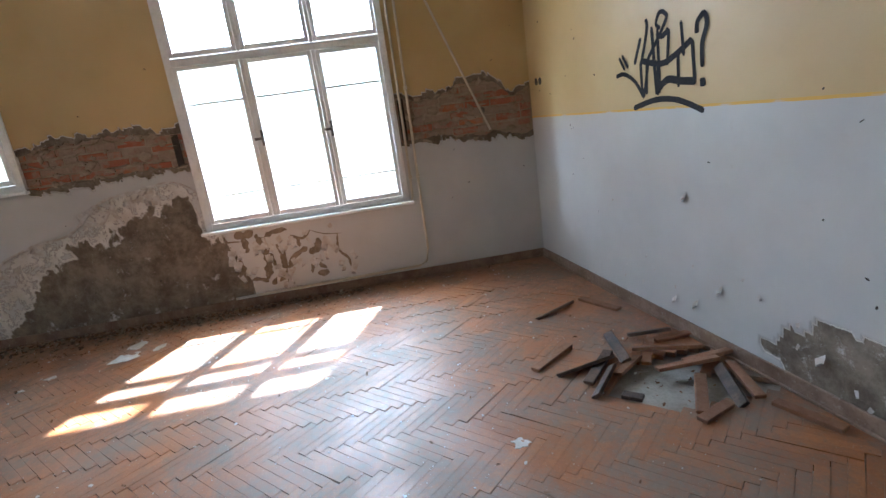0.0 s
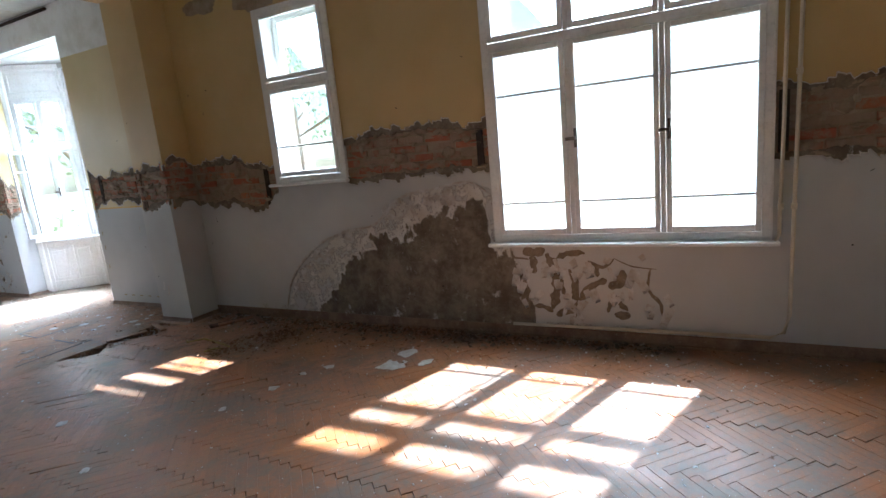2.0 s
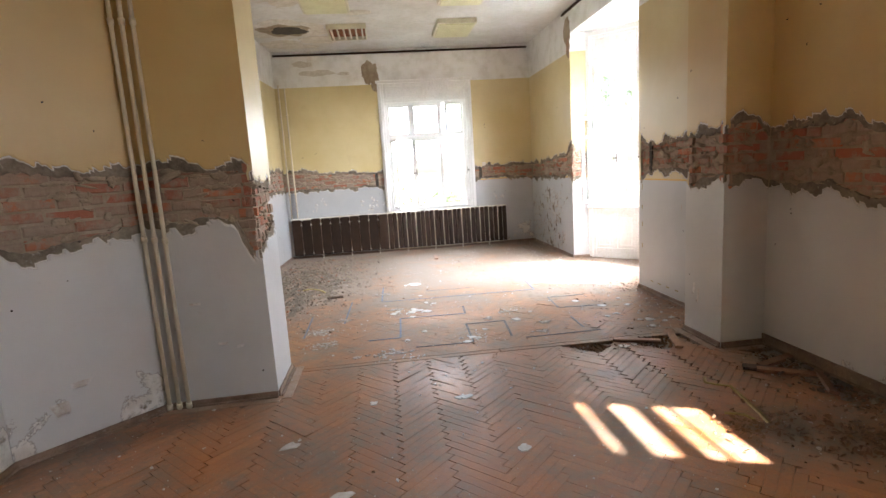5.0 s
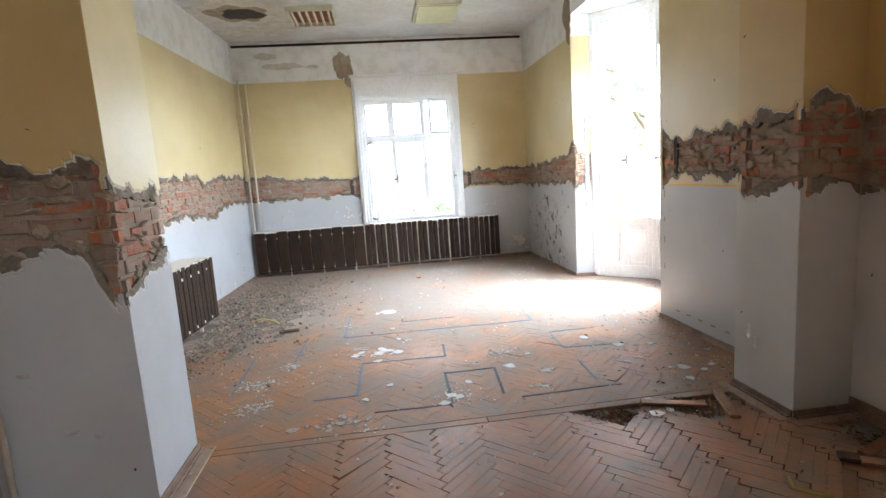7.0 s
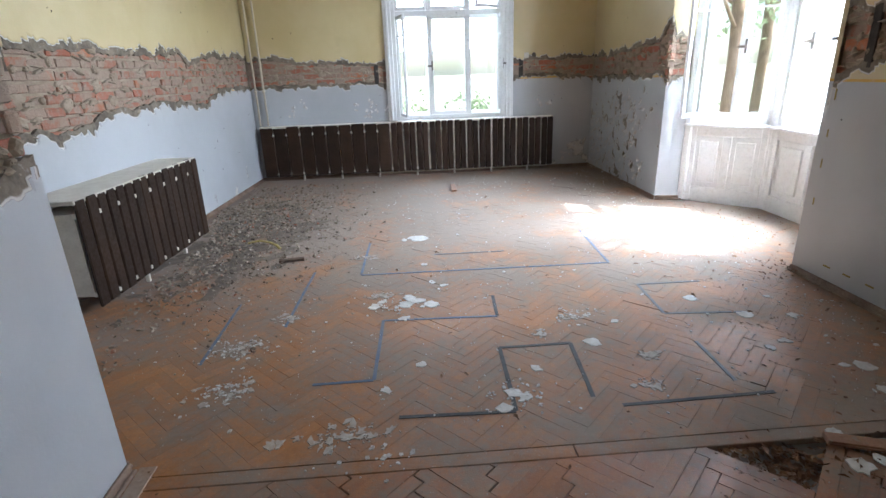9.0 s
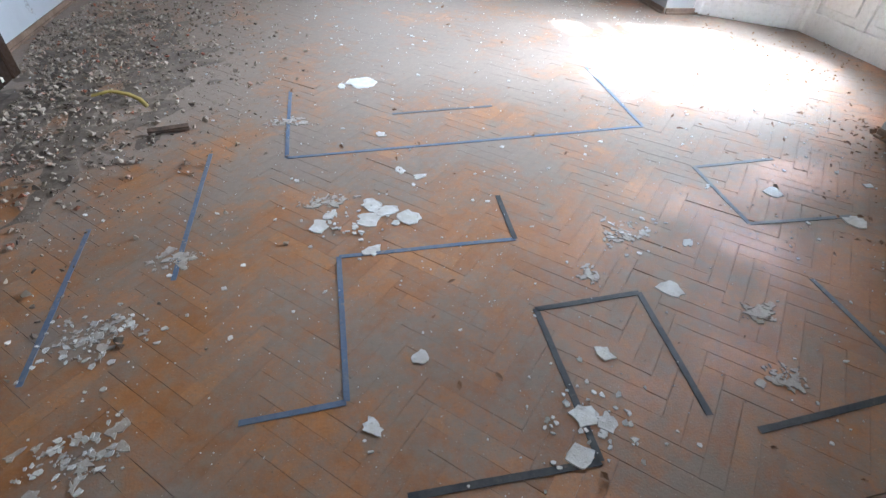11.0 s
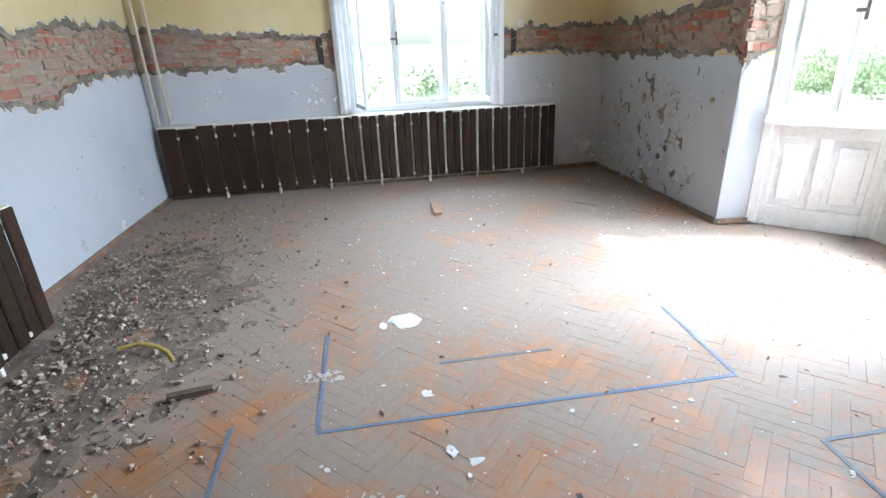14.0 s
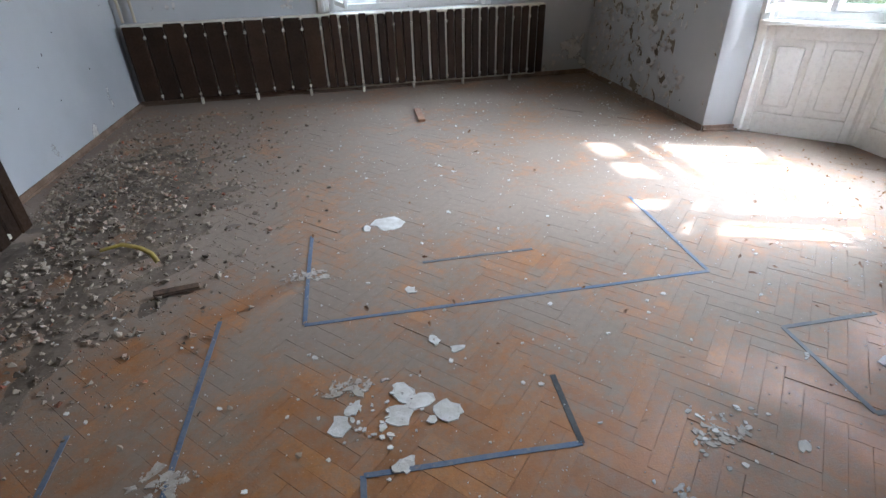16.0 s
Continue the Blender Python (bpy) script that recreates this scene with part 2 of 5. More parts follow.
RUBBLE = plain("pale_rubble", (0.40, 0.33, 0.25), (0.25, 0.195, 0.145), 9, 0.95, 0.6, (0.50, 0.46, 0.40), tone=True)
DIRT = plain("dirt", (0.10, 0.076, 0.055), (0.17, 0.13, 0.098), 6, 0.98, 0.9, (0.25, 0.21, 0.165))
LOOSE = plain("loose_oak", (0.22, 0.095, 0.045), (0.32, 0.17, 0.09), 6, 0.55, 0.4, (0.25, 0.20, 0.16), tone=True)
TARRED = plain("tarred_oak", (0.03, 0.022, 0.018), (0.13, 0.08, 0.05), 9, 0.7, 0.5)
LEAF = plain("dead_leaf", (0.16, 0.075, 0.03), (0.24, 0.13, 0.06), 20, 0.8, 0.2, tone=True)
YELLOW = plain("yellow_plastic", (0.30, 0.22, 0.04), (0.22, 0.16, 0.04), 16, 0.5, 0.2)
GRASS = plain("dry_pale_grass", (0.18, 0.19, 0.13), (0.24, 0.24, 0.17), 3, 0.9, 0.5)
LIME = plain("dusty_lime", (0.44, 0.40, 0.35), (0.33, 0.28, 0.235), 25, 0.95, 0.5, (0.62, 0.60, 0.56))


def leafage():
    """Leaves that let light through."""
    k = Nodes("foliage")
    col = k.mix(k.ramp(k.noise(3, 5, 0.6), 0.3, 0.7), (0.20, 0.25, 0.12), (0.26, 0.30, 0.17))
    m = k.done(col, 0.6)
    thin, mix = k.t.nodes.new("ShaderNodeBsdfTranslucent"), k.t.nodes.new("ShaderNodeMixShader")
    k.put(thin, 0, k.mix(0.5, col, (0.50, 0.57, 0.36)))
    mix.inputs[0].default_value = 0.5
    k.t.links.new(k.bsdf.outputs[0], mix.inputs[1])
    k.t.links.new(thin.outputs[0], mix.inputs[2])
    k.t.links.new(mix.outputs[0], k.t.nodes["Material Output"].inputs[0])
    return m


FOLIAGE = leafage()


# ---- mesh helpers ----
def mesh_of(name, bm, material):
    me = bpy.data.meshes.new(name)
    bm.to_mesh(me)
    bm.free()
    for m in material if isinstance(material, (list, tuple)) else [material]:
        me.materials.append(m)
    return me


def part(name, bm, material, parent=None, label=""):
    """Links a bmesh as one mesh object under a thing or a part."""
    ob = new(name, mesh_of(name, bm, material) if isinstance(bm, bmesh.types.BMesh) else bm)
    if parent:
        ob.parent = parent
    return tagged(ob, label)


def thing(name, label, category, at=None, group="", kind=""):
    ob = new(name)
    ob.empty_display_size = 0.1
    if at is not None:
        ob.matrix_world = at
    return tagged(ob, label, category, group, kind)


def box(bm, x0, x1, y0, y1, z0, z1, m=None, mi=0):
    vs = [Vector((x, y, z)) for z in (z0, z1) for y in (y0, y1) for x in (x0, x1)]
    if m is not None:
        vs = [m @ v for v in vs]
    v = [bm.verts.new(c) for c in vs]
    for q in ((0, 2, 3, 1), (4, 5, 7, 6), (0, 1, 5, 4), (2, 6, 7, 3), (0, 4, 6, 2), (1, 3, 7, 5)):
        f = bm.faces.new([v[i] for i in q])
        f.material_index = mi
    return v


def soft_box(bm, x0, x1, y0, y1, z0, z1, r=0.004, m=None):
    """A box with chamfered edges."""
    got = bmesh.new()
    box(got, x0, x1, y0, y1, z0, z1, m)
    bmesh.ops.bevel(got, geom=got.edges[:], offset=r, segments=1, affect="EDGES")
    tmp = bpy.data.meshes.new("tmp")
    got.to_mesh(tmp)
    got.free()
    bm.from_mesh(tmp)
    bpy.data.meshes.remove(tmp)


def tube(bm, pts, r, sides=10):
    """A round bar along points."""
    pts = [Vector(p) for p in pts]
    rings = []
    for i, p in enumerate(pts):
        d = (pts[min(i + 1, len(pts) - 1)] - pts[max(i - 1, 0)]).normalized()
        a = d.orthogonal().normalized() if abs(d.z) < 0.9 else Vector((1, 0, 0))
        a = (a - d * a.dot(d)).normalized()
        b = d.cross(a)
        rings.append([bm.verts.new(p + (a * math.cos(t) + b * math.sin(t)) * r) for t in (2 * math.pi * k / sides for k in range(sides))])
    for u, v in zip(rings, rings[1:]):
        for k in range(sides):
            f = bm.faces.new((u[k], u[(k + 1) % sides], v[(k + 1) % sides], v[k]))
            f.smooth = True
    bm.faces.new(rings[0][::-1])
    bm.faces.new(rings[-1])


def lerp_rows(rows, u):
    """Values between rows (u, a, b, ...) at u, held at the ends."""
    if u <= rows[0][0]:
        return rows[0][1:]
    for p, q in zip(rows, rows[1:]):
        if u <= q[0]:
            f = (u - p[0]) / (q[0] - p[0])
            return tuple(a + (b - a) * f for a, b in zip(p[1:], q[1:]))
    return rows[-1][1:]


def jag(u, seed):
    s = 0.0
    for f, a in ((2.6, 0.045), (7.0, 0.032), (21.0, 0.020), (52.0, 0.011)):
        s += a * noise.noise(Vector((u * f, seed * 7.31, f)))
    return s


# ---- walls ----
H_CEIL = 3.85
PLASTER = 0.032
brick_meshes = []
for k in range(4):
    bm = bmesh.new()
    rnd = random.Random(40 + k)
    v = box(bm, -0.5, 0.5, -0.05, 0.0, -0.031, 0.031)
    bmesh.ops.bevel(bm, geom=bm.edges[:], offset=0.006, segments=1, affect="EDGES")
    for w in bm.verts:
        w.co += Vector((rnd.uniform(-0.02, 0.02), rnd.uniform(-0.004, 0.004), rnd.uniform(-0.004, 0.004)))
    brick_meshes.append(mesh_of("brick", bm, BRICK))


def scab(bm, m, rx, rz, seed, lift):
    """A low ragged lump of mortar in the local xz plane, facing +y."""
    n = 13
    rings = []
    for f, h in ((1.0, -0.004), (0.8, lift * 0.7), (0.4, lift)):
        ring = []
        for k in range(n):
            a = 2 * math.pi * k / n
            r = f * (1 + 0.55 * noise.noise(Vector((math.cos(a) * 2.2, math.sin(a) * 2.2, seed))))
            ring.append(bm.verts.new(m @ Vector((rx * r * math.cos(a), h + 0.004 * noise.noise(Vector((a * 3, f * 4, seed))), rz * r * math.sin(a)))))
        rings.append(ring)
    for u, v in zip(rings, rings[1:]):
        for k in range(n):
            j = (k + 1) % n
            bm.faces.new((u[k], v[k], v[j], u[j]))
    bm.faces.new(rings[-1][::-1])


def wall(name, p0, p1, paint, label, band=None, holes=(), thick=0.4, trim=(0, 0), wear=None, fine=0.2, height=H_CEIL, skirting=0.046, seed=1):
    """A wall from p0 to p1 with the room on its left: mortar core, plaster skin with a ragged bare band, bricks in the band.
    band: rows (u, bottom, top); holes: (u0, u1, z0, z1)."""
    p0, p1 = Vector((*p0, 0)), Vector((*p1, 0))
    run = (p1 - p0).length
    d = (p1 - p0) / run
    n = Vector((-d.y, d.x, 0))
    m = Matrix.Translation(p0) @ Matrix((d, n, Vector((0, 0, 1)))).transposed().to_4x4()
    # local: x along, y into the room, z up
    cuts = sorted({0.0, run} | {c for h in holes for c in h[:2]})
    bm = bmesh.new()
    for a, b in zip(cuts, cuts[1:]):
        mid = (a + b) / 2
        solid = [(-0.02, height)]
        for h in holes:
            if h[0] < mid < h[1]:
                solid = [(-0.02, h[2]), (h[3], height)]
        a2, b2 = (a + (trim[0] or -0.12) if a == 0 else a), (b - (trim[1] or -0.12) if b == run else b)
        for z0, z1 in solid:
            if z1 - z0 > 0.01:
                box(bm, a2, b2, -thick, -PLASTER, z0, z1, m)
    core = part(name, bm, MORTAR)
    tagged(core, label, "wall", "", "structure")
    # plaster
    verts, faces, worn = [], [], []

    def panel(a, b, lo, hi, rag_lo, rag_hi, dz):
        nu = max(2, int((b - a) / 0.02))
        rim = (0.0, 0.012, 0.03, 0.05, 0.075, 0.11)
        body = max(3, int((hi((a + b) / 2) - lo((a + b) / 2)) / dz))
        base = len(verts)
        rows = len(rim) * 2 + body + 2
        for i in range(nu + 1):
            u = a + (b - a) * i / nu
            z0, z1 = lo(u), hi(u)
            gap = max(z1 - z0, 0.004)
            f = min(1.0, gap / 0.3)
            zs = [z0 + r * f for r in rim] + [z0 + rim[-1] * f + (gap - 2 * rim[-1] * f) * (j + 1) / (body + 1) for j in range(body)] + [z0 + gap - r * f for r in rim[::-1]]
            zs = [zs[0]] + zs + [zs[-1]]
            for j, z in enumerate(zs):
                dep, w = wear(u, z) if wear else (0.0, 0.0)
                edge = min(z - z0 if rag_lo else 9.0, z0 + gap - z if rag_hi else 9.0)
                reach = 0.055 + 0.07 * noise.noise(Vector((u * 5.5, seed, 1.0))) + 0.03 * noise.noise(Vector((u * 19, seed, 4.0)))
                if edge < reach:
                    w = max(w, 0.85)
                    dep = max(dep, 0.007 + 0.006 * noise.noise(Vector((u * 22, z * 22, 2))))
                if j == 0 or j == rows - 1:
                    dep = PLASTER + 0.002
                verts.append(m @ Vector((u, -dep, z)))
                worn.append(w)
        for i in range(nu):
            for j in range(rows - 1):
                q = base + i * rows + j
                faces.append((q, q + rows, q + rows + 1, q + 1))
        for i in (0, nu):
            q = [base + i * rows + j for j in range(1, rows - 1)]
            back = []
            for k in q:
                verts.append(Vector(verts[k]) - n * (PLASTER + 0.002))
                worn.append(0.0)
                back.append(len(verts) - 1)
            for j in range(len(q) - 1):
                f = (q[j], q[j + 1], back[j + 1], back[j])
                faces.append(f if i == 0 else f[::-1])

    for a, b in zip(cuts, cuts[1:]):
        mid = (a + b) / 2
        a = a + 0.002 if a == 0 and trim[0] > 0 else a
        b = b - 0.002 if b == run and trim[1] > 0 else b
        hole = next((h for h in holes if h[0] < mid < h[1]), None)
        if hole:
            if hole[2] > 0.02:
                panel(a, b, lambda u: 0.0, lambda u: hole[2], False, False, fine)
            if hole[3] < height - 0.02:
                panel(a, b, lambda u: hole[3], lambda u: height, False, False, 0.2)
        elif band:
            panel(a, b, lambda u: 0.0, lambda u: lerp_rows(band, u)[0] + jag(u, seed) + 0.045, False, True, fine)
            panel(a, b, lambda u: lerp_rows(band, u)[1] + jag(u, seed + 3.7) - 0.045, lambda u: height, True, False, 0.2)
        else:
            panel(a, b, lambda u: 0.0, lambda u: height, False, False, fine)
    me = bpy.data.meshes.new("plaster")
    me.from_pydata(verts, [], faces)
    at = me.attributes.new("wear", "FLOAT", "POINT")
    at.data.foreach_set("value", worn)
    me.materials.append(paint)
    part("plaster", me, None, core, "flaking two-tone painted plaster")
    if skirting:
        bm = bmesh.new()
        for a, b in zip(cuts, cuts[1:]):
            if any(h[0] < (a + b) / 2 < h[1] and h[2] < 0.05 for h in holes):
                continue
            soft_box(bm, a, b, 0.001, 0.016, 0, skirting, 0.004, m)
            soft_box(bm, a, b, 0.018, 0.032, 0, 0.016, 0.004, m)
        tagged(part("baseboard", bm, BOARD), "worn brown wooden skirting board along the wall", "baseboard", "", "structure")
    if band:
        spans = [(a, b) for a, b in zip(cuts, cuts[1:]) if not any(h[0] < (a + b) / 2 < h[1] for h in holes)]
        rnd = random.Random(int(seed * 100))
        for c in range(10, 28):
            z = 0.02 + c * 0.078
            for a, b in spans:
                u = a - rnd.uniform(0.0, 0.2)
                header = c % 2
                while u < b:
                    ln = rnd.choice((0.125, 0.26, 0.26)) if header else rnd.choice((0.26, 0.26, 0.19))
                    s, e = max(u, a + 0.004), min(u + ln - 0.012, b - 0.004)
                    u += ln
                    if e - s < 0.04:
                        continue
                    lo, hi = lerp_rows(band, (s + e) / 2)
                    if z < lo - 0.07 or z > hi + 0.07:
                        continue
                    ob = new("brick", brick_meshes[rnd.randrange(4)])
                    ob.parent = core
                    dep = PLASTER - rnd.uniform(0.003, 0.018)
                    ob.matrix_world = m @ Matrix.LocRotScale(((s + e) / 2, -dep, z + rnd.uniform(-0.004, 0.004)), Euler((rnd.uniform(-0.04, 0.04), 0, rnd.uniform(-0.03, 0.03))), (e - s, 1, rnd.uniform(0.94, 1.06)))
        bm = bmesh.new()
        for a, b in spans:
            for _ in range(int((b - a) * 46)):
                u = rnd.uniform(a + 0.03, b - 0.03) if b - a > 0.1 else (a + b) / 2
                lo, hi = lerp_rows(band, u)
                z = rnd.choice((rnd.uniform(lo, hi), 0.02 + 0.078 * (round((rnd.uniform(lo, hi) - 0.02) / 0.078 - 0.5) + 0.5)))
                rx, rz = rnd.uniform(0.015, 0.07), 0.007 + 0.035 * rnd.random() ** 2
                scab(bm, m @ pose(u, -PLASTER + 0.011, z, 0, rnd.uniform(-25, 25), 0), rx, rz, rnd.random() * 90, rnd.uniform(0.008, 0.02))
        me = mesh_of("mortar_smears", bm, MORTAR)
        tagged(part("mortar_smears", me, None, core, "lumps of mortar left on the bricks"), kind="stuff")
    return core


def stain(u, z):
    """Fallen paint on the window wall: chalky coat up to a torn edge, bare damp render inside it. u from the corner."""
    y = u - 1.77
    q = noise.noise(Vector((y * 4.0, z * 4.0, 7.0))) + 0.5 * noise.noise(Vector((y * 11, z * 11, 3.0)))
    w = 0.0
    if 1.26 < y < 4.08:
        torn = lerp_rows(((1.26, 0.30), (1.40, 0.66), (1.56, 1.22), (1.62, 1.28), (1.8, 1.34), (2.1, 1.30), (2.43, 1.25), (2.75, 1.01), (3.14, 0.93), (3.5, 0.79), (3.85, 0.48), (4.02, 0.14), (4.08, 0.0)), y)[0]
        dark = lerp_rows(((1.26, 0.25), (1.36, 0.60), (1.6, 0.78), (1.66, 1.13), (1.95, 1.12), (2.18, 1.08), (2.43, 0.91), (2.7, 0.85), (2.96, 0.76), (3.28, 0.47), (3.6, 0.06), (4.08, -0.4)), y)[0]
        if z < torn + 0.02 * q:
            w = 0.40 + 0.07 * q
            f = noise.noise(Vector((y * 17, z * 7, 2.0))) + 0.6 * noise.noise(Vector((y * 31, z * 15, 6.0)))
            w += 0.52 * max(0.0, min(1.0, (dark - z + 0.13 * q + 0.10 * f) / 0.08 + 0.5))
            w -= 0.30 * max(0.0, noise.noise(Vector((y * 6, z * 8, 11.0))) + 0.5 * f - 0.12)
            w = min(w, 0.60 + 2.0 * max(z + 0.08 * q, 0.0))
    dep = 0.0
    if w > 0.05:
        dep = 0.010 * min(1.0, w * 1.6) + 0.006 * w * noise.noise(Vector((y * 14, z * 14, 1)))
    if z < 0.14 and 0.0 < y < 4.4:
        w = max(w, 0.3 + 0.25 * noise.noise(Vector((y * 5, z * 9, 3))))
    return dep, w


def low_damp(seed, top=0.22, amount=0.5):
    """Wear that eats at a wall's foot in patches."""
    def f(u, z):
        q = noise.noise(Vector((u * 2.3, z * 3.0, seed))) + 0.5 * noise.noise(Vector((u * 9, z * 9, seed)))
        w = max(0.0, amount * (1 - z / top) + 0.8 * q - 0.12) if z < top * 2 else 0.0
        w = min(1.0, max(w, 0.0))
        return 0.006 * w, w
    return f


def peel_north(u, z):
    """Blistered paint on the wall beside the bay."""
    q = noise.noise(Vector((u * 9.0, z * 6.0, 4.0))) + 0.6 * noise.noise(Vector((u * 21.0, z * 15.0, 8.0)))
    dens = lerp_rows(((0.1, 0.0), (0.35, 0.25), (0.75, 0.55), (1.3, 0.55), (1.7, 0.4), (2.2, 0.2)), u)[0] * min(1.0, max(0.0, (1.2 - z) / 0.2))
    w = 0.75 if q > 0.70 - dens * 0.82 and z < 1.2 else 0.0
    return (0.006 if w else 0.0), w


def graffiti_wall(u, z):
    q = noise.noise(Vector((u * 3.0, z * 4.0, 2.0))) + 0.6 * noise.noise(Vector((u * 11, z * 11, 6.0)))
    c = math.hypot((u - 2.68) / 0.42, (z - 0.20) / 0.26)
    w = 0.80 if c + 0.35 * q < 0.95 else 0.0
    if z < 0.4 and 3.3 < u < 3.75 and q > 0.50:
        w = 0.7
    return (0.008 if w else 0.0), w


wall("wall_south_room_a", (-0.9, -2.37), (5.04, -1.77), PAINT_A, "ochre and grey-white wall with a sprayed tag", wear=graffiti_wall, fine=0.03, seed=2, skirting=0.09)
wall("wall_east_room_a", (5.04, -1.77), (5.04, 5.12), PAINT_A, "window wall with a band of bare bricks and peeled paint",
     band=((0, 1.30, 1.80), (0.2, 1.26, 1.74), (0.35, 1.31, 1.90), (0.75, 1.33, 1.93), (0.95, 1.36, 1.83), (1.4, 1.37, 1.85), (3.35, 1.43, 1.84), (4.0, 1.42, 1.86), (4.75, 1.42, 1.80), (5.72, 1.33, 1.64), (5.95, 1.18, 1.68), (6.25, 1.25, 1.77), (6.9, 1.28, 1.72)),
     holes=((1.35, 3.34, 0.82, 3.3), (4.79, 5.68, 1.45, 3.12)), wear=stain, fine=0.025, seed=3, skirting=0.09)
wall("wall_pier_south", (5.04, 5.12), (4.67, 5.12), PAINT_A, "painted pier face with bare bricks", band=((0, 1.30, 1.72), (0.1, 1.33, 1.86), (0.25, 1.34, 1.84), (0.37, 1.33, 1.78)), thick=0.2, trim=(0, 0.03), seed=4)
wall("wall_pier_west", (4.67, 5.12), (4.67, 5.62), PAINT_A, "painted pier face with bare bricks", band=((0, 1.33, 1.78), (0.3, 1.34, 1.77), (0.42, 1.28, 1.76), (0.5, 1.30, 1.72)), thick=0.2, trim=(0.03, 0.03), seed=5)
wall("wall_pier_north", (4.67, 5.62), (5.06, 5.62), PAINT_B, "painted pier face with bare bricks", band=((0, 1.34, 1.74), (0.4, 1.36, 1.74)), thick=0.2, trim=(0.03, 0), seed=6)
wall("wall_east_room_b", (5.06, 5.62), (5.06, 7.20), PAINT_B, "painted wall with a band of bare bricks beside the bay", band=((0, 1.37, 1.74), (0.9, 1.36, 1.73), (1.4, 1.34, 1.75), (1.58, 1.26, 1.78)), thick=0.26, trim=(0, 0.03), seed=7)
wall("wall_bay_south_jamb", (5.06, 7.20), (5.34, 7.24), PAINT_B, "white jamb of the bay", thick=0.2, trim=(0.03, 0), seed=8, skirting=0)
wall("wall_bay_north_jamb", (5.34, 9.31), (5.06, 9.35), PAINT_B, "white jamb of the bay with bare bricks", band=((0, 1.30, 1.71), (0.22, 1.28, 1.71), (0.28, 1.20, 1.88)), thick=0.2, trim=(0, 0.03), seed=9)
wall("wall_east_beside_bay", (5.06, 9.35), (5.06, 11.55), PAINT_B, "painted wall with bare bricks and blistered paint", band=((0, 1.20, 1.88), (0.1, 1.29, 1.84), (0.25, 1.31, 1.71), (0.7, 1.28, 1.66), (1.5, 1.27, 1.61), (2.2, 1.26, 1.59)), thick=0.26, trim=(0.03, 0), wear=peel_north, fine=0.02, seed=10)
wall("wall_north", (5.06, 11.55), (0.21, 11.55), PAINT_B, "painted end wall with a tall window and bare bricks", band=((0, 1.26, 1.59), (0.6, 1.29, 1.585), (1.1, 1.30, 1.57), (3.0, 1.28, 1.59), (3.6, 1.27, 1.6), (4.5, 1.28, 1.66), (4.85, 1.27, 1.68)),
     holes=((1.17, 2.96, 0.78, 3.22),), wear=low_damp(4, 0.5, 0.25), fine=0.05, seed=11)
wall("wall_west_room_b", (0.21, 11.55), (-0.1, 5.63), PAINT_B, "painted wall with a ragged band of bare bricks", band=((0, 1.26, 1.70), (0.5, 1.28, 1.71), (1.1, 1.29, 1.74), (1.4, 1.17, 1.73), (1.75, 1.17, 1.62), (1.95, 1.18, 1.73), (2.4, 1.22, 1.70), (4.0, 1.10, 1.70), (5.93, 1.15, 1.65)), wear=low_damp(7, 0.25, 0.3), fine=0.05, seed=12)
wall("wall_stub_north", (-0.1, 5.63), (1.197, 5.63), PAINT_B, "painted back of the stub wall", band=((0, 1.2, 1.6), (1.297, 1.18, 1.56)), thick=0.2, trim=(0, 0.03), seed=13)
wall("wall_stub_end", (1.197, 5.63), (1.197, 5.09), PAINT_B, "white end of the stub wall with crumbled bricks", band=((0, 1.19, 1.56), (0.25, 1.14, 1.57), (0.45, 1.06, 1.58), (0.54, 1.02, 1.62)), thick=0.2, trim=(0.03, 0.03), seed=14)
wall("wall_stub_south", (1.197, 5.09), (0.45, 5.07), PAINT_A, "painted stub wall with a band of bare bricks", band=((0, 1.04, 1.67), (0.06, 1.08, 1.67), (0.16, 1.27, 1.68), (0.35, 1.27, 1.66), (0.55, 1.28, 1.72), (0.75, 1.28, 1.70)), thick=0.2, trim=(0.03, 0), seed=15)
wall("wall_corner_slanted", (0.45, 5.07), (-0.17, 4.45), PAINT_A, "slanted painted wall with a band of bare bricks", band=((0, 1.28, 1.70), (0.35, 1.25, 1.68), (0.6, 1.18, 1.75), (0.88, 1.20, 1.72)), wear=low_damp(3, 0.45, 0.35), fine=0.04, seed=16)
wall("wall_west_room_a", (-0.17, 4.45), (-0.17, 3.6), PAINT_A, "painted wall", band=((0, 1.20, 1.70), (0.85, 1.2, 1.7)), thick=0.2, trim=(0, 0.03), wear=low_damp(3, 0.45, 0.35), fine=0.05, seed=17)
wall("wall_recess_north", (-0.17, 3.6), (-0.9, 3.6), PAINT_A, "plain painted wall", thick=0.2, trim=(0.03, 0), seed=18)
wall("wall_recess_west", (-0.9, 3.6), (-0.9, -2.37), PAINT_A, "plain painted wall", seed=19)

# ceilings and beams
for nm, x0, x1, y0, y1 in (("ceiling", -1.3, 5.5, -2.9, 5.35), ("ceiling_room_b", -0.5, 5.3, 5.35, 12.0)):
    bm = bmesh.new()
    box(bm, x0, x1, y0, y1, H_CEIL, H_CEIL + 0.2)
    tagged(part(nm, bm, CEIL), "stained whitewashed ceiling with flaking paint", "ceiling", "", "structure")
bm = bmesh.new()
box(bm, 1.23, 4.64, 5.12, 5.60, 3.45, H_CEIL + 0.01)
tagged(part("beam", bm, PAINT_A), "painted beam over the wide opening", "beam", "", "structure")
bm = bmesh.new()
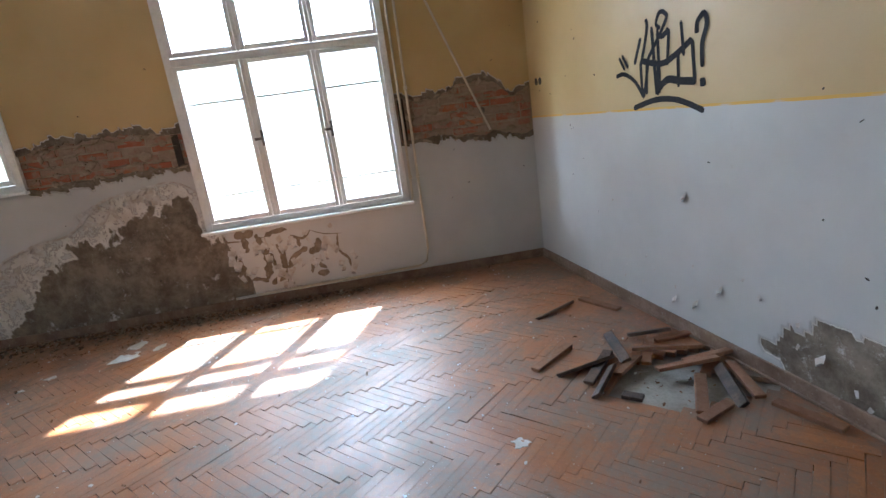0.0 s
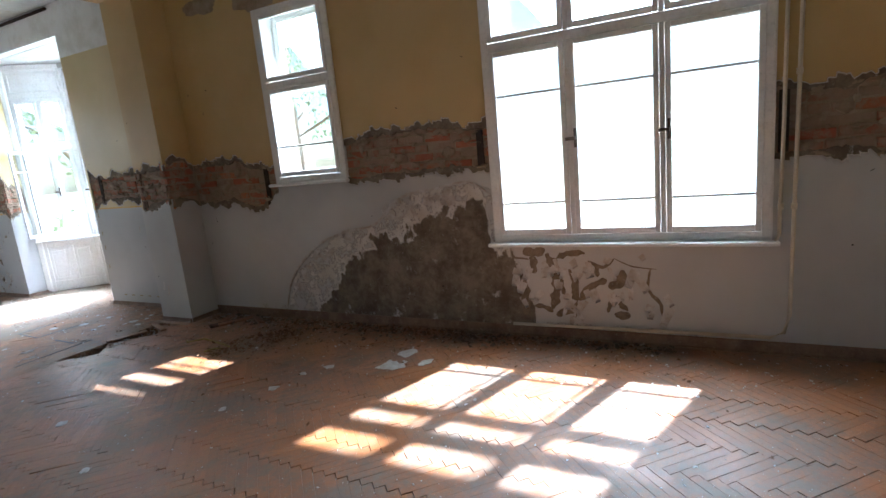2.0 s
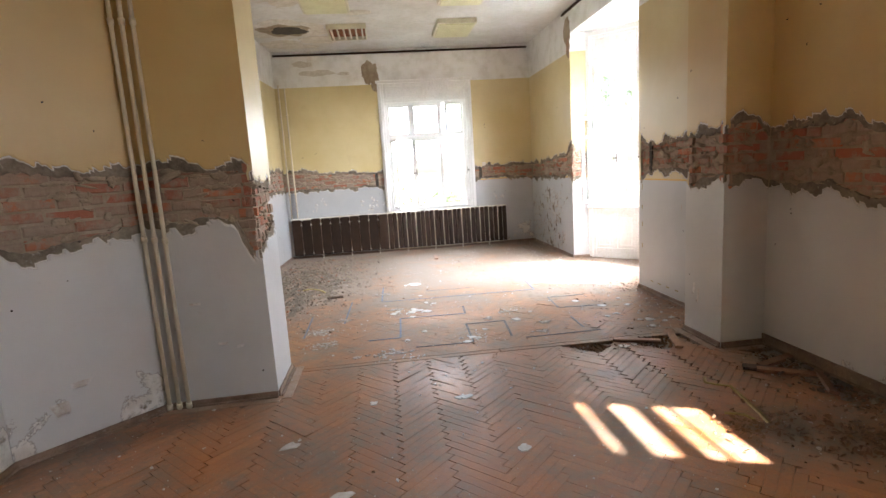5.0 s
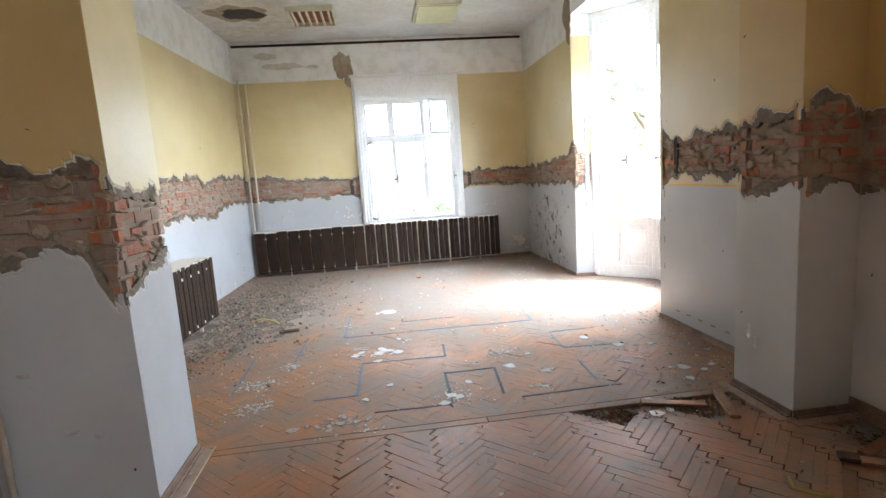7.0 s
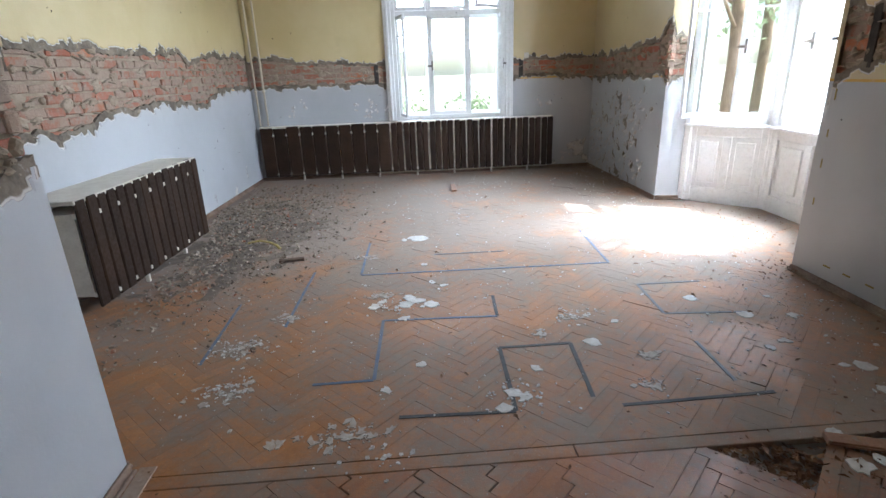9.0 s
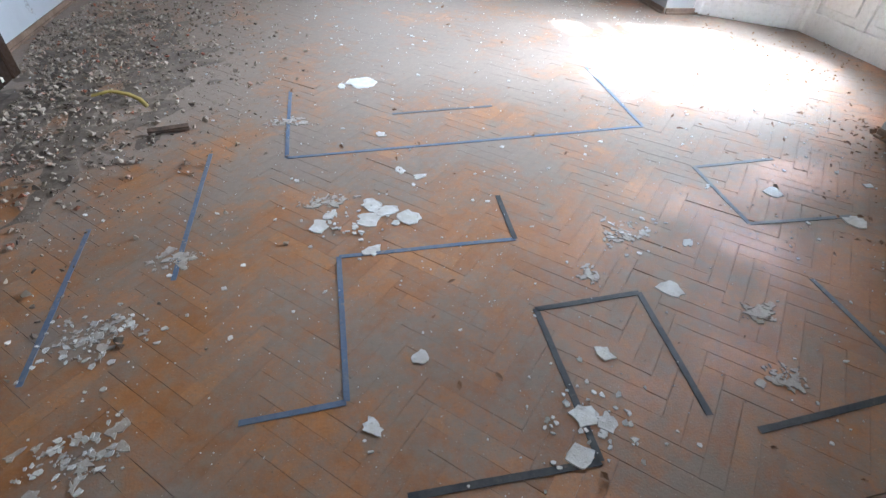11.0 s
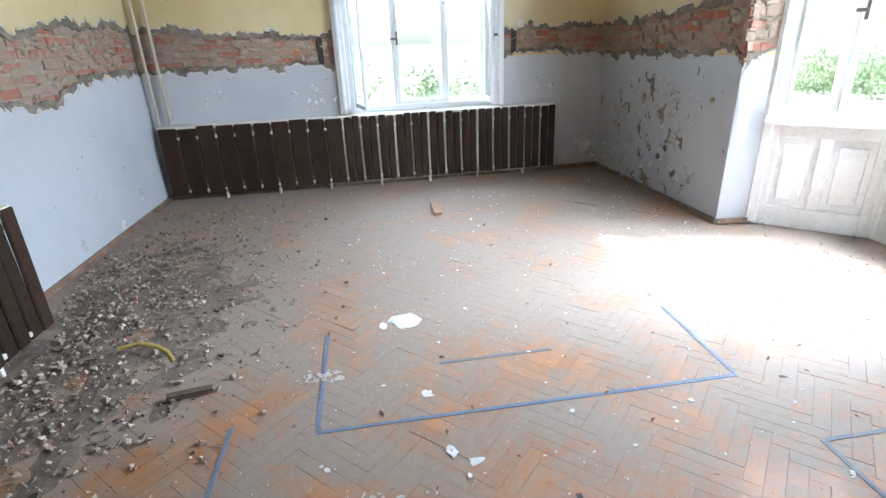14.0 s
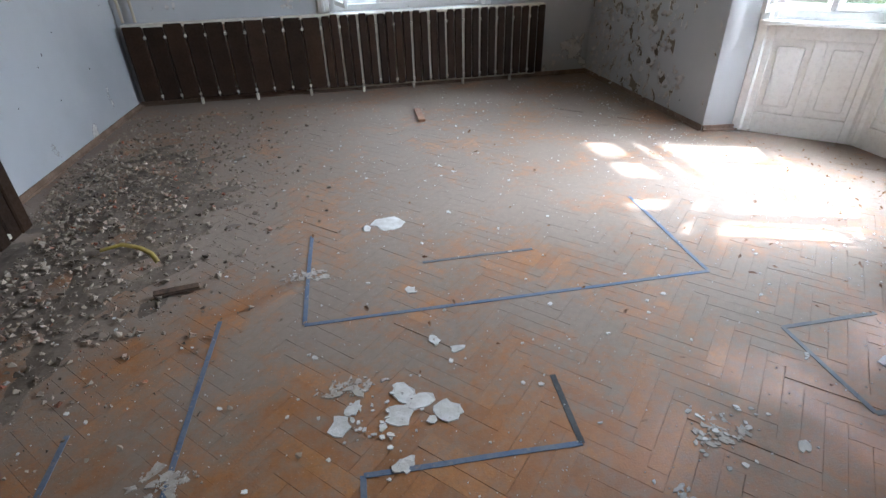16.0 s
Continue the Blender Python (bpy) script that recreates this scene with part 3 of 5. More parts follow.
box(bm, 5.062, 5.32, 7.2, 9.35, 3.48, H_CEIL + 0.01)
tagged(part("lintel", bm, PAINT_B), "white lintel over the bay", "lintel", "", "structure")
bm = bmesh.new()
box(bm, 5.2, 6.3, 7.0, 9.6, 3.478, 3.6)
tagged(part("ceiling_bay", bm, CEIL), "white ceiling of the bay", "ceiling", "", "structure")

# ground below the boards
bm = bmesh.new()
box(bm, -1.3, 6.3, -2.9, 12.0, -0.3, -0.035)
tagged(part("floor", bm, SUBFLOOR), "grey rough screed under the parquet", "floor", "", "structure")


# ---- windows ----
def bars(bm, pieces, m, r=0.004):
    for x0, x1, y0, y1, z0, z1 in pieces:
        soft_box(bm, x0, x1, y0, y1, z0, z1, r, m)


def sash(parent, m, w, h, splits, name="sash", stile=0.045, deep=0.035, handle=False):
    """A glazed leaf: x from its hinge side, z up from its foot, glazing bars at the heights in splits."""
    bm = bmesh.new()
    bars(bm, [(0, stile, -deep, 0, 0, h), (w - stile, w, -deep, 0, 0, h), (stile, w - stile, -deep, 0, 0, stile * 1.2), (stile, w - stile, -deep, 0, h - stile, h)], m)
    bars(bm, [(stile, w - stile, -deep + 0.006, -0.006, s - 0.009, s + 0.009) for s in splits], m, 0.002)
    leaf = part(name, bm, WHITEWOOD, parent)
    cuts = [stile * 1.2] + list(splits) + [h - stile]
    for a, b in zip(cuts, cuts[1:]):
        bm = bmesh.new()
        box(bm, stile, w - stile, -deep / 2 - 0.002, -deep / 2 + 0.002, a + 0.002, b - 0.002, m)
        g = part("pane", bm, GLASS, leaf)
        g.visible_shadow = False
    if handle:
        bm = bmesh.new()
        soft_box(bm, w - 0.034, w - 0.012, 0, 0.008, h * 0.46, h * 0.56, 0.002, m)
        soft_box(bm, w - 0.030, w - 0.016, 0.008, 0.035, h * 0.50, h * 0.515, 0.002, m)
        soft_box(bm, w - 0.028, w + 0.045, 0.028, 0.040, h * 0.498, h * 0.516, 0.003, m)
        part("handle", bm, IRON, leaf, "iron window handle")
    return leaf


def wall_frame(p0, p1):
    p0, p1 = Vector((*p0, 0)), Vector((*p1, 0))
    d = (p1 - p0).normalized()
    return Matrix.Translation(p0) @ Matrix((d, Vector((-d.y, d.x, 0)), Vector((0, 0, 1)))).transposed().to_4x4(), (p1 - p0).length


IRON = plain("dull_iron", (0.10, 0.09, 0.08), (0.18, 0.15, 0.12), 20, 0.5, 0.3, None, 0.6)


def window(name, m, w, z0, z1, transom, cols, low_splits, up_splits, label, depth=0.34, opened=None, fw=0.05, sill=True):
    """A double casement window in an opening of width w: inner and outer rows of leaves in one case. opened: {(row, col): degrees}."""
    opened = opened or {}
    win = tagged(thing(name, label, "window", None, "", "structure"))
    for layer, y in enumerate((0.0, -depth + 0.09)):
        bm = bmesh.new()
        pieces = [(0, fw, y - 0.07, y, z0, z1), (w - fw, w, y - 0.07, y, z0, z1), (fw, w - fw, y - 0.07, y, z0, z0 + fw), (fw, w - fw, y - 0.07, y, z1 - fw, z1), (fw, w - fw, y - 0.07, y, transom - 0.035, transom + 0.035)]
        pieces += [(c - 0.018, c + 0.018, y - 0.066, y - 0.004, z0 + fw, z1 - fw) for c in cols] if layer == 0 else []
        bars(bm, pieces, m)
        part("window_frame", bm, WHITEWOOD, win)
        edges = [fw] + [c for c in cols] + [w - fw]
        for row, (a, b, sp) in enumerate(((z0 + fw, transom - 0.035, low_splits), (transom + 0.035, z1 - fw, up_splits))):
            for k in range(len(edges) - 1):
                e0 = edges[k] + (0.020 if k else 0.002)
                e1 = edges[k + 1] - (0.020 if k < len(edges) - 2 else 0.002)
                ang = opened.get((layer, row, k), 0)
                y1 = y + 0.012 if layer == 0 else y + 0.004
                if ang >= 0:
                    mm = m @ pose(e0, y1, a + 0.003, 0, 0, ang)
                else:
                    mm = m @ pose(e1, y1, a + 0.003, 0, 0, ang) @ Matrix.Translation((-(e1 - e0), 0, 0))
                sash(win, mm, e1 - e0, b - a - 0.006, [s - a for s in sp] if layer == 0 else [], stile=0.038 if layer == 0 else 0.020, handle=layer == 0 and row == 0 and k < len(edges) - 2)
    # lining of the case
    bm = bmesh.new()
    for x0, x1, a, b in ((-0.012, 0.0, z0, z1), (w, w + 0.012, z0, z1), (-0.012, w + 0.012, z0 - 0.012, z0), (-0.012, w + 0.012, z1, z1 + 0.012)):
        box(bm, x0, x1, -depth, -0.003, a, b, m)
    part("case_lining", bm, WHITEWOOD, win)
    if sill:
        bm = bmesh.new()
        bars(bm, [(-0.05, w + 0.05, 0.002, 0.075, z0 - 0.042, z0 - 0.012)], m, 0.006)
        part("window_sill", bm, WHITEWOOD, win)
    return win


mE, _ = wall_frame((5.04, -1.77), (5.04, 5.12))
window("window_1", mE @ Matrix.Translation((1.362, 0.018, 0)), 1.966, 0.832, 3.288, 2.37, (0.66, 1.31), (1.14, 1.99), (), "tall white double casement window with six lights")
window("window_2", mE @ Matrix.Translation((4.802, 0.018, 0)), 0.866, 1.462, 3.108, 2.40, (), (1.80,), (), "narrow white double casement window")
mN, _ = wall_frame((5.06, 11.55), (0.21, 11.55))
w3 = window("window_3", mN @ Matrix.Translation((1.282, -0.06, 0)), 1.566, 0.79, 2.87, 2.19, (0.50, 1.07), (1.9,), (), "white tall casement window with leaves standing open", opened={(0, 0, 0): 84, (0, 0, 2): -78, (0, 1, 0): 30})
bm = bmesh.new()
bars(bm, [(-0.115, 0.0, 0.045, 0.085, 0.78, 3.22), (1.566, 1.681, 0.045, 0.085, 0.78, 3.22), (0.0, 1.566, 0.045, 0.075, 2.87, 3.22), (-0.14, 1.706, 0.045, 0.105, 3.22, 3.27),
          (-0.085, -0.045, 0.085, 0.10, 0.78, 3.18), (1.611, 1.651, 0.085, 0.10, 0.78, 3.18)], mN @ Matrix.Translation((1.282, -0.06, 0)), 0.008)
for a, b in ((0.03, 0.76), (0.81, 1.54)):
    bars(bm, [(a, b, 0.075, 0.090, 2.93, 2.955), (a, b, 0.075, 0.090, 3.13, 3.155), (a, a + 0.025, 0.075, 0.09, 2.955, 3.13), (b - 0.025, b, 0.075, 0.09, 2.955, 3.13)], mN @ Matrix.Translation((1.282, -0.06, 0)), 0.003)
part("window_trim", bm, WHITEWOOD, w3, "moulded white window surround")

# the bay: three glazed sides over panelled aprons
BAY = [(5.34, 7.24), (5.90, 7.78), (5.90, 8.77), (5.34, 9.31)]
for k in range(3):
    m, run = wall_frame(BAY[k], BAY[k + 1])
    if k == 1:
        op = {(0, 0, 0): 60, (0, 0, 1): -18}
    elif k == 2:
        op = {(0, 0, 1): -112}
    else:
        op = {(0, 0, 0): 40}
    mm = m @ Matrix.Translation((0.02, 0, 0))
    bay = window("window_%d" % (4 + k), mm, run - 0.04, 0.84, 3.0, 2.24, ((run - 0.04) / 2,), (1.9,), (), "white glazed side of the bay with leaves standing open", depth=0.26, opened=op, fw=0.055)
    bm = bmesh.new()
    w = run - 0.04
    bars(bm, [(-0.02, w + 0.02, -0.05, -0.012, 0, 0.84), (-0.02, 0.07, -0.012, 0.012, 0.0, 0.8), (w - 0.07, w + 0.02, -0.012, 0.012, 0.0, 0.8), (w / 2 - 0.04, w / 2 + 0.04, -0.012, 0.012, 0.16, 0.70), (0.07, w - 0.07, -0.012, 0.012, 0, 0.16), (0.07, w - 0.07, -0.012, 0.012, 0.70, 0.80)], mm, 0.004)
    for a, b in ((0.11, w / 2 - 0.08), (w / 2 + 0.08, w - 0.11)):
        bars(bm, [(a, b, -0.012, 0.0, 0.21, 0.65)], mm, 0.010)
    part("apron_panel", bm, WHITEWOOD, bay, "white panelled apron below the window")
    bm = bmesh.new()
    bars(bm, [(-0.02, w + 0.02, -0.05, 0.0, 3.0, 3.478), (0.05, w - 0.05, 0.0, 0.012, 3.06, 3.09), (0.05, w - 0.05, 0.0, 0.012, 3.33, 3.36), (0.05, 0.08, 0.0, 0.012, 3.09, 3.33), (w - 0.08, w - 0.05, 0.0, 0.012, 3.09, 3.33), (-0.02, w + 0.02, 0.0, 0.03, 3.40, 3.47)], mm, 0.004)
    part("head_panel", bm, WHITEWOOD, bay, "white panelled head above the window")
    bm = bmesh.new()
    for e in (0.0, run):
        soft_box(bm, e - 0.045, e + 0.045, -0.10, 0.03, 0, 3.478, 0.02, m)
    part("corner_post", bm, WHITEWOOD, bay)
    bm = bmesh.new()
    box(bm, -0.06, run + 0.06, -0.3, -0.055, -0.02, 0.80, m)
    box(bm, -0.06, run + 0.06, -0.3, -0.055, 3.03, 3.6, m)
    tagged(part("wall_bay_outer", bm, MORTAR), "outer masonry of the bay", "wall", "", "structure")


# ---- parquet ----
def block_mesh(L, W, material, gap=0.0012, edge=0.0025):
    bm = bmesh.new()
    a, b = L / 2 - gap, W / 2 - gap
    lo = [bm.verts.new((x, y, -0.03)) for x, y in ((-a, -b), (a, -b), (a, b), (-a, b))]
    up = [bm.verts.new((x, y, -0.0015)) for x, y in ((-a, -b), (a, -b), (a, b), (-a, b))]
    tp = [bm.verts.new((x * (1 - edge / a), y * (1 - edge / b), 0)) for x, y in ((-a, -b), (a, -b), (a, b), (-a, b))]
    for i in range(4):
        j = (i + 1) % 4
        bm.faces.new((lo[i], lo[j], up[j], up[i]))
        bm.faces.new((up[i], up[j], tp[j], tp[i]))
    bm.faces.new(tp)
    return mesh_of("parquet_block", bm, material)


def clip_poly(poly, x0, x1, y0, y1):
    """A convex outline cut to a rectangle."""
    for k, lim, sgn in ((0, x0, 1), (0, x1, -1), (1, y0, 1), (1, y1, -1)):
        out = []
        for i, p in enumerate(poly):
            q = poly[(i + 1) % len(poly)]
            a, b = (p[k] - lim) * sgn, (q[k] - lim) * sgn
            if a >= 0:
                out.append(p)
            if a * b < 0:
                out.append(p + (q - p) * (a / (a - b)))
        poly = out
        if len(poly) < 3:
            return []
    return poly


def herringbone(label, region, L, n, material, near, seed, gap, wild, skip, edge=0.0025, jit=0.0016, seam=None, open_ends=0.0):
    """Herringbone with its seams along y. near: the stretch whose blocks are pieces of their own."""
    W = L / n
    rnd = random.Random(seed)
    me = block_mesh(L, W, material, gap, edge)
    src = [v.co.copy() for v in me.vertices]
    quads = [tuple(f.vertices) for f in me.polygons]
    x0, x1, y0, y1 = region
    holder = tagged(new("parquet"), label, "parquet", "", "structure")
    cx, cy = x0 if seam is None else seam + 0.5 * W * math.sqrt(0.5), y0
    verts, faces, count = [], [], 0
    c45 = math.sqrt(0.5)
    span_i = int((y1 - y0 + x1 - x0) / (W * 1.414)) + 4 * n
    span_k = int((x1 - x0) / (L * 1.414)) + 3
    for kk in range(-span_k, span_k + 1):
        for i in range(-span_i, span_i + 1):
            for vert in (0, 1):
                gx, gy = (i - 1 + kk * n + 0.5, i - kk * n + n / 2) if vert else (i + kk * n + n / 2, i - kk * n + 0.5)
                gx, gy = gx * W, gy * W
                x, y = cx + (gx - gy) * c45, cy + (gx + gy) * c45
                if not (x0 - L * 0.5 < x < x1 + L * 0.5 and y0 - L * 0.5 < y < y1 + L * 0.5):
                    continue
                if skip(x, y):
                    continue
                loose = rnd.random() < wild
                # ends shrink away from the zigzag seams, on some seams more than on others
                shrink = open_ends * max(0.12, 0.55 + 1.3 * noise.noise(Vector((x * 1.1, y * 0.35, 5.0))) + 0.5 * noise.noise(Vector((x * 6, y * 2.2, 9.0))))
                m = Matrix.LocRotScale((x, y, rnd.uniform(-jit, jit) + (rnd.uniform(0.0, 0.004) if loose else 0)), Euler((rnd.gauss(0, 2.5 * jit), rnd.gauss(0, 0.0025 if not loose else 0.007), radians(45 + 90 * vert) + rnd.gauss(0, 0.003 if not loose else 0.012))), (1 - 2 * shrink / L, 1, 1))
                # cut at the region's straight borders
                inside = x0 + L * 0.36 < x < x1 - L * 0.36 and y0 + L * 0.36 < y < y1 - L * 0.36
                nx0, nx1, ny0, ny1 = near
                if inside and nx0 < x < nx1 and ny0 < y < ny1 and count < 300:
                    ob = new("parquet_block", me)
                    ob.parent = holder
                    ob.matrix_world = m
                    count += 1
                else:
                    b = len(verts)
                    if inside:
                        verts += [m @ c for c in src]
                        faces += [tuple(b + q for q in f) for f in quads]
                        continue
                    a2, b2 = L / 2 - gap, W / 2 - gap
                    poly = clip_poly([m @ Vector((px, py, 0)) for px, py in ((-a2, -b2), (a2, -b2), (a2, b2), (-a2, b2))], x0, x1, y0, y1)
                    if len(poly) < 3:
                        continue
                    k2 = len(poly)
                    verts += poly + [p - Vector((0, 0, 0.03)) for p in poly]
                    faces.append(tuple(range(b, b + k2)))
                    faces += [(b + q, b + k2 + q, b + k2 + (q + 1) % k2, b + (q + 1) % k2) for q in range(k2)]
    far = bpy.data.meshes.new("parquet_blocks")
    far.from_pydata(verts, [], faces)
    far.materials.append(material)
    ob = part("parquet_blocks", far, None, holder, label)
    tagged(ob, kind="stuff")
    return holder


def gone_a(x, y):
    """Where the blocks of the first room are missing: before the pier, and the broken spot by the tagged wall."""
    if 3.50 < x < 4.62 and y > 5.50 - 0.30 * max(0.0, 1 - abs(x - 3.72) / 0.24) - 0.17 * max(0.0, min(1.0, (x - 3.9) / 0.1)) * (x < 4.25) - 0.20 * (4.25 < x < 4.48):
        return True
    if 4.72 < x < 5.04 and 4.2 < y < 5.05 and x - 4.72 > 0.5 * (4.55 - y):
        return True
    if math.hypot((x - 2.25) / 0.30, (y + 1.62) / 0.36) < 1:
        return True
    return y > 5.08 and (x < 1.25 or x > 4.62)


herringbone("worn herringbone parquet with open joints and loose blocks", (-0.88, 5.02, -2.36, 5.518), 0.389, 7, FLOOR_A, (1.4, 4.0, 2.9, 4.8), 5, 0.0002, 0.06, gone_a, 0.0005, 0.0005, 2.05 - 0.275 * 10, 0.0055)


# ---- floor of the second room ----
def outside_b(x, y):
    return x > 5.10 and (y < 7.22 or y > 9.34 or x - 5.34 > (y - 7.24) + 0.05 or x - 5.34 > (9.31 - y) + 0.05)


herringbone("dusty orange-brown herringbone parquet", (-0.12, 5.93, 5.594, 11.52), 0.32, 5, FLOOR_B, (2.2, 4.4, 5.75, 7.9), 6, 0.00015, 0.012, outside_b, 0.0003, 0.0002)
bm = bmesh.new()
for a, b in ((1.22, 2.95), (2.954, 4.64)):
    soft_box(bm, a, b, 5.522, 5.590, -0.03, 0.001, 0.003)
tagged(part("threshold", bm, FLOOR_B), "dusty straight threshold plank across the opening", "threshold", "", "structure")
bm = bmesh.new()
for m, run in (wall_frame((5.04, 5.12), (4.67, 5.12)), wall_frame((4.67, 5.12), (4.67, 5.62)), wall_frame((1.197, 5.63), (1.197, 5.09)), wall_frame((1.197, 5.09), (0.45, 5.07))):
    soft_box(bm, -0.02, run + 0.05, 0.033, 0.10, -0.03, 0.004, 0.003, m)
tagged(part("trim", bm, BOARD2), "dusty border boards round the pier feet", "trim", "", "structure")


# ---- radiators behind slatted covers ----
def radiator_cover(label, m, run, top, deep, slat, seed):
    """Dark slats on a light frame before a radiator. Local: x along the wall, y into the room."""
    rnd = random.Random(seed)
    it = thing("radiator_cover", label, "radiator cover", m)
    bm = bmesh.new()
    soft_box(bm, 0.0, run, 0.004, deep - 0.004, top - 0.028, top, 0.004)
    part("top_board", bm, CREAM, it, "cream painted top board")
    for z in (0.14, top - 0.12):
        bm = bmesh.new()
        soft_box(bm, 0.02, run - 0.02, deep - 0.05, deep - 0.024, z, z + 0.035, 0.003)
        part("rail", bm, CREAM, it, "cream rail")
    bm = bmesh.new()
    k = int(run / 0.037)
    low, up = [], []
    for i in range(k):
        x, y = 0.06 + (run - 0.12) * i / (k - 1), deep - (0.07 if i // 2 % 2 else 0.10)
        low.append((bm.verts.new((x, 0.03, 0.13)), bm.verts.new((x, y, 0.13))))
        up.append((bm.verts.new((x, 0.03, top - 0.10)), bm.verts.new((x, y, top - 0.10))))
    for a, b, c, d in zip(low, low[1:], up, up[1:]):
        for f in ((a[1], b[1], d[1], c[1]), (c[0], d[0], b[0], a[0]), (c[1], d[1], d[0], c[0]), (a[0], b[0], b[1], a[1])):
            bm.faces.new(f)
    bm.faces.new((low[0][0], low[0][1], up[0][1], up[0][0]))
    bm.faces.new((low[-1][1], low[-1][0], up[-1][0], up[-1][1]))
    part("radiator", bm, CREAM, it, "cream ribbed radiator")
    bays = round(run / slat)
    pitch = run / bays
    for i in range(bays):
        x, gap = i * pitch, 0.004
        pair = seed == 4 or i < bays * 0.54
        if i < bays - 1:
            gap = rnd.uniform(0.012, 0.024) if pair and seed != 4 else rnd.uniform(0.007, 0.013)
        wide = pitch - gap
        for e, w in ((x, wide * 0.5 - 0.005), (x + wide * 0.5 + 0.003, wide * 0.5 - 0.005)) if pair else ((x, wide),):
            bm = bmesh.new()
            soft_box(bm, 0, w, deep - 0.022, deep, 0.075 + rnd.uniform(-0.004, 0.006), top - 0.004 + rnd.uniform(-0.006, 0.006), 0.008)
            part("slat", bm, DARKWOOD, it).matrix_local = pose(e, 0, 0, rnd.uniform(-0.4, 0.4), rnd.uniform(-0.3, 0.3), 0)
        if i == bays - 1:
            break
        # Strip added behind each gap: cream where light would come through, brown elsewhere
        bm = bmesh.new()
        soft_box(bm, -0.012, 0.012 + gap, deep - 0.036, deep - 0.0245, 0.10, top - 0.032, 0.002)
        part("gap_strip", bm, CREAM if pair and seed != 4 else BOARD2, it, "added strip behind the gap, its colour set by the light there").matrix_local = pose(x + wide, 0, 0)
        for z in (0.10, top - 0.13):
            bm = bmesh.new()
            soft_box(bm, gap / 2 - 0.013, gap / 2 + 0.013, deep - 0.024, deep + 0.003, z, z + 0.028, 0.004)
            part("peg", bm, CREAM, it, "white peg").matrix_local = pose(x + wide, 0, 0)
        if i % 3 == 1:
            bm = bmesh.new()
            soft_box(bm, 0.0, 0.026, deep - 0.06, deep - 0.030, 0.0, 0.16, 0.004)
            part("foot", bm, CREAM, it, "white foot").matrix_local = pose(x + wide, 0, 0)
    bm = bmesh.new()
    tube(bm, [(0.05, deep - 0.09, 0.055), (run * 0.3, deep - 0.09, 0.05), (run * 0.62, deep - 0.09, 0.05)], 0.011, 8)
    part("supply_pipe", bm, PIPE, it, "cream pipe running below the slats")
    return it


mN, _ = wall_frame((5.06, 11.55), (0.21, 11.55))
radiator_cover("long dark slatted radiator cover under the end window", mN @ Matrix.Translation((0.60, 0.0, 0)), 4.18, 0.775, 0.15, 0.18, 3)
mW, _ = wall_frame((0.21, 11.55), (-0.1, 5.63))
radiator_cover("dark slatted radiator cover by the rubble", mW @ Matrix.Translation((2.80, 0.0, 0)), 1.66, 0.78, 0.36, 0.20, 4)


# ---- pipes, rods, rails ----
def pipe(label, pts, r=0.013, clips=()):
    it = thing("pipe", label, "pipe", Matrix.Translation(pts[0]))
    bm = bmesh.new()
    o = Vector(pts[0])
    tube(bm, [Vector(p) - o for p in pts], r)
    part("tube", bm, PIPE, it)
    for c in clips:
        bm = bmesh.new()
        tube(bm, [Vector(c) - o - Vector((0, 0, 0.018)), Vector(c) - o + Vector((0, 0, 0.018))], r * 1.45)
        part("collar", bm, PIPE, it, "cream pipe collar")
    return it


for k in range(3):
    x, y = 0.462 + 0.064 * k, 5.035 + 0.003 * k
    pipe("cream heating pipe rising in the wall corner", [(x, y, 0), (x, y, 1.2), (x, y, 2.5), (x, y, H_CEIL)], 0.014, [(x, y, 1.22 - 0.01 * k), (x, y, 0.03), (x, y, 2.6)])
for k, x in enumerate((0.29, 0.40)):
    top = 3.20 + 0.06 * (1 - k)
    pipe("cream heating pipe beside the end wall", [(x, 11.49, 0.79), (x, 11.49, 2.0), (x, 11.49, top - 0.06), (x, 11.50, top - 0.02), (x, 11.53, top), (x, 11.56, top)], 0.014, [(x, 11.49, 1.25), (x, 11.49, 2.7)])
pipe("cream pipe running down beside the big window", [(5.005, -0.55, H_CEIL), (5.005, -0.545, 2.4), (5.005, -0.53, 0.30), (5.005, -0.50, 0.17), (5.005, -0.42, 0.13), (5.005, 0.5, 0.12), (5.005, 1.45, 0.11)], 0.013, [(5.005, -0.535, 1.05), (5.005, -0.54, 1.9)])
pipe("cream pipe bending to the big window", [(5.005, -0.47, H_CEIL), (5.005, -0.465, 1.6), (5.005, -0.455, 0.86), (5.005, -0.43, 0.80), (5.005, -0.36, 0.785), (5.03, -0.34, 0.785)], 0.012, [(5.005, -0.46, 1.05)])
it = thing("rod", "thin pale rod leaning across the brick band", "rod", Matrix.Translation((5.0, -1.32, 1.40)))
bm = bmesh.new()
tube(bm, [(0, 0, 0), (0.02, 0.43, 1.11), (0.03, 0.95, 2.44)], 0.011, 8)
part("tube", bm, PIPE, it)
bm = bmesh.new()
soft_box(bm, 0.005, 0.04, 0.035, 0.085, 0.17, 0.22, 0.008)
part("clamp", bm, IRON, it, "black clamp")
bm = bmesh.new()
soft_box(bm, 0.24, 5.02, 11.515, 11.549, 3.765, 3.80, 0.005)
tagged(part("picture_rail", bm, DARKWOOD), "dark brown wooden rail under the ceiling", "rail")
bm = bmesh.new()
soft_box(bm, 5.028, 5.0615, 7.25, 9.62, 3.79, 3.82, 0.005)
tagged(part("picture_rail", bm, DARKWOOD), "dark brown wooden rail above the bay", "rail")


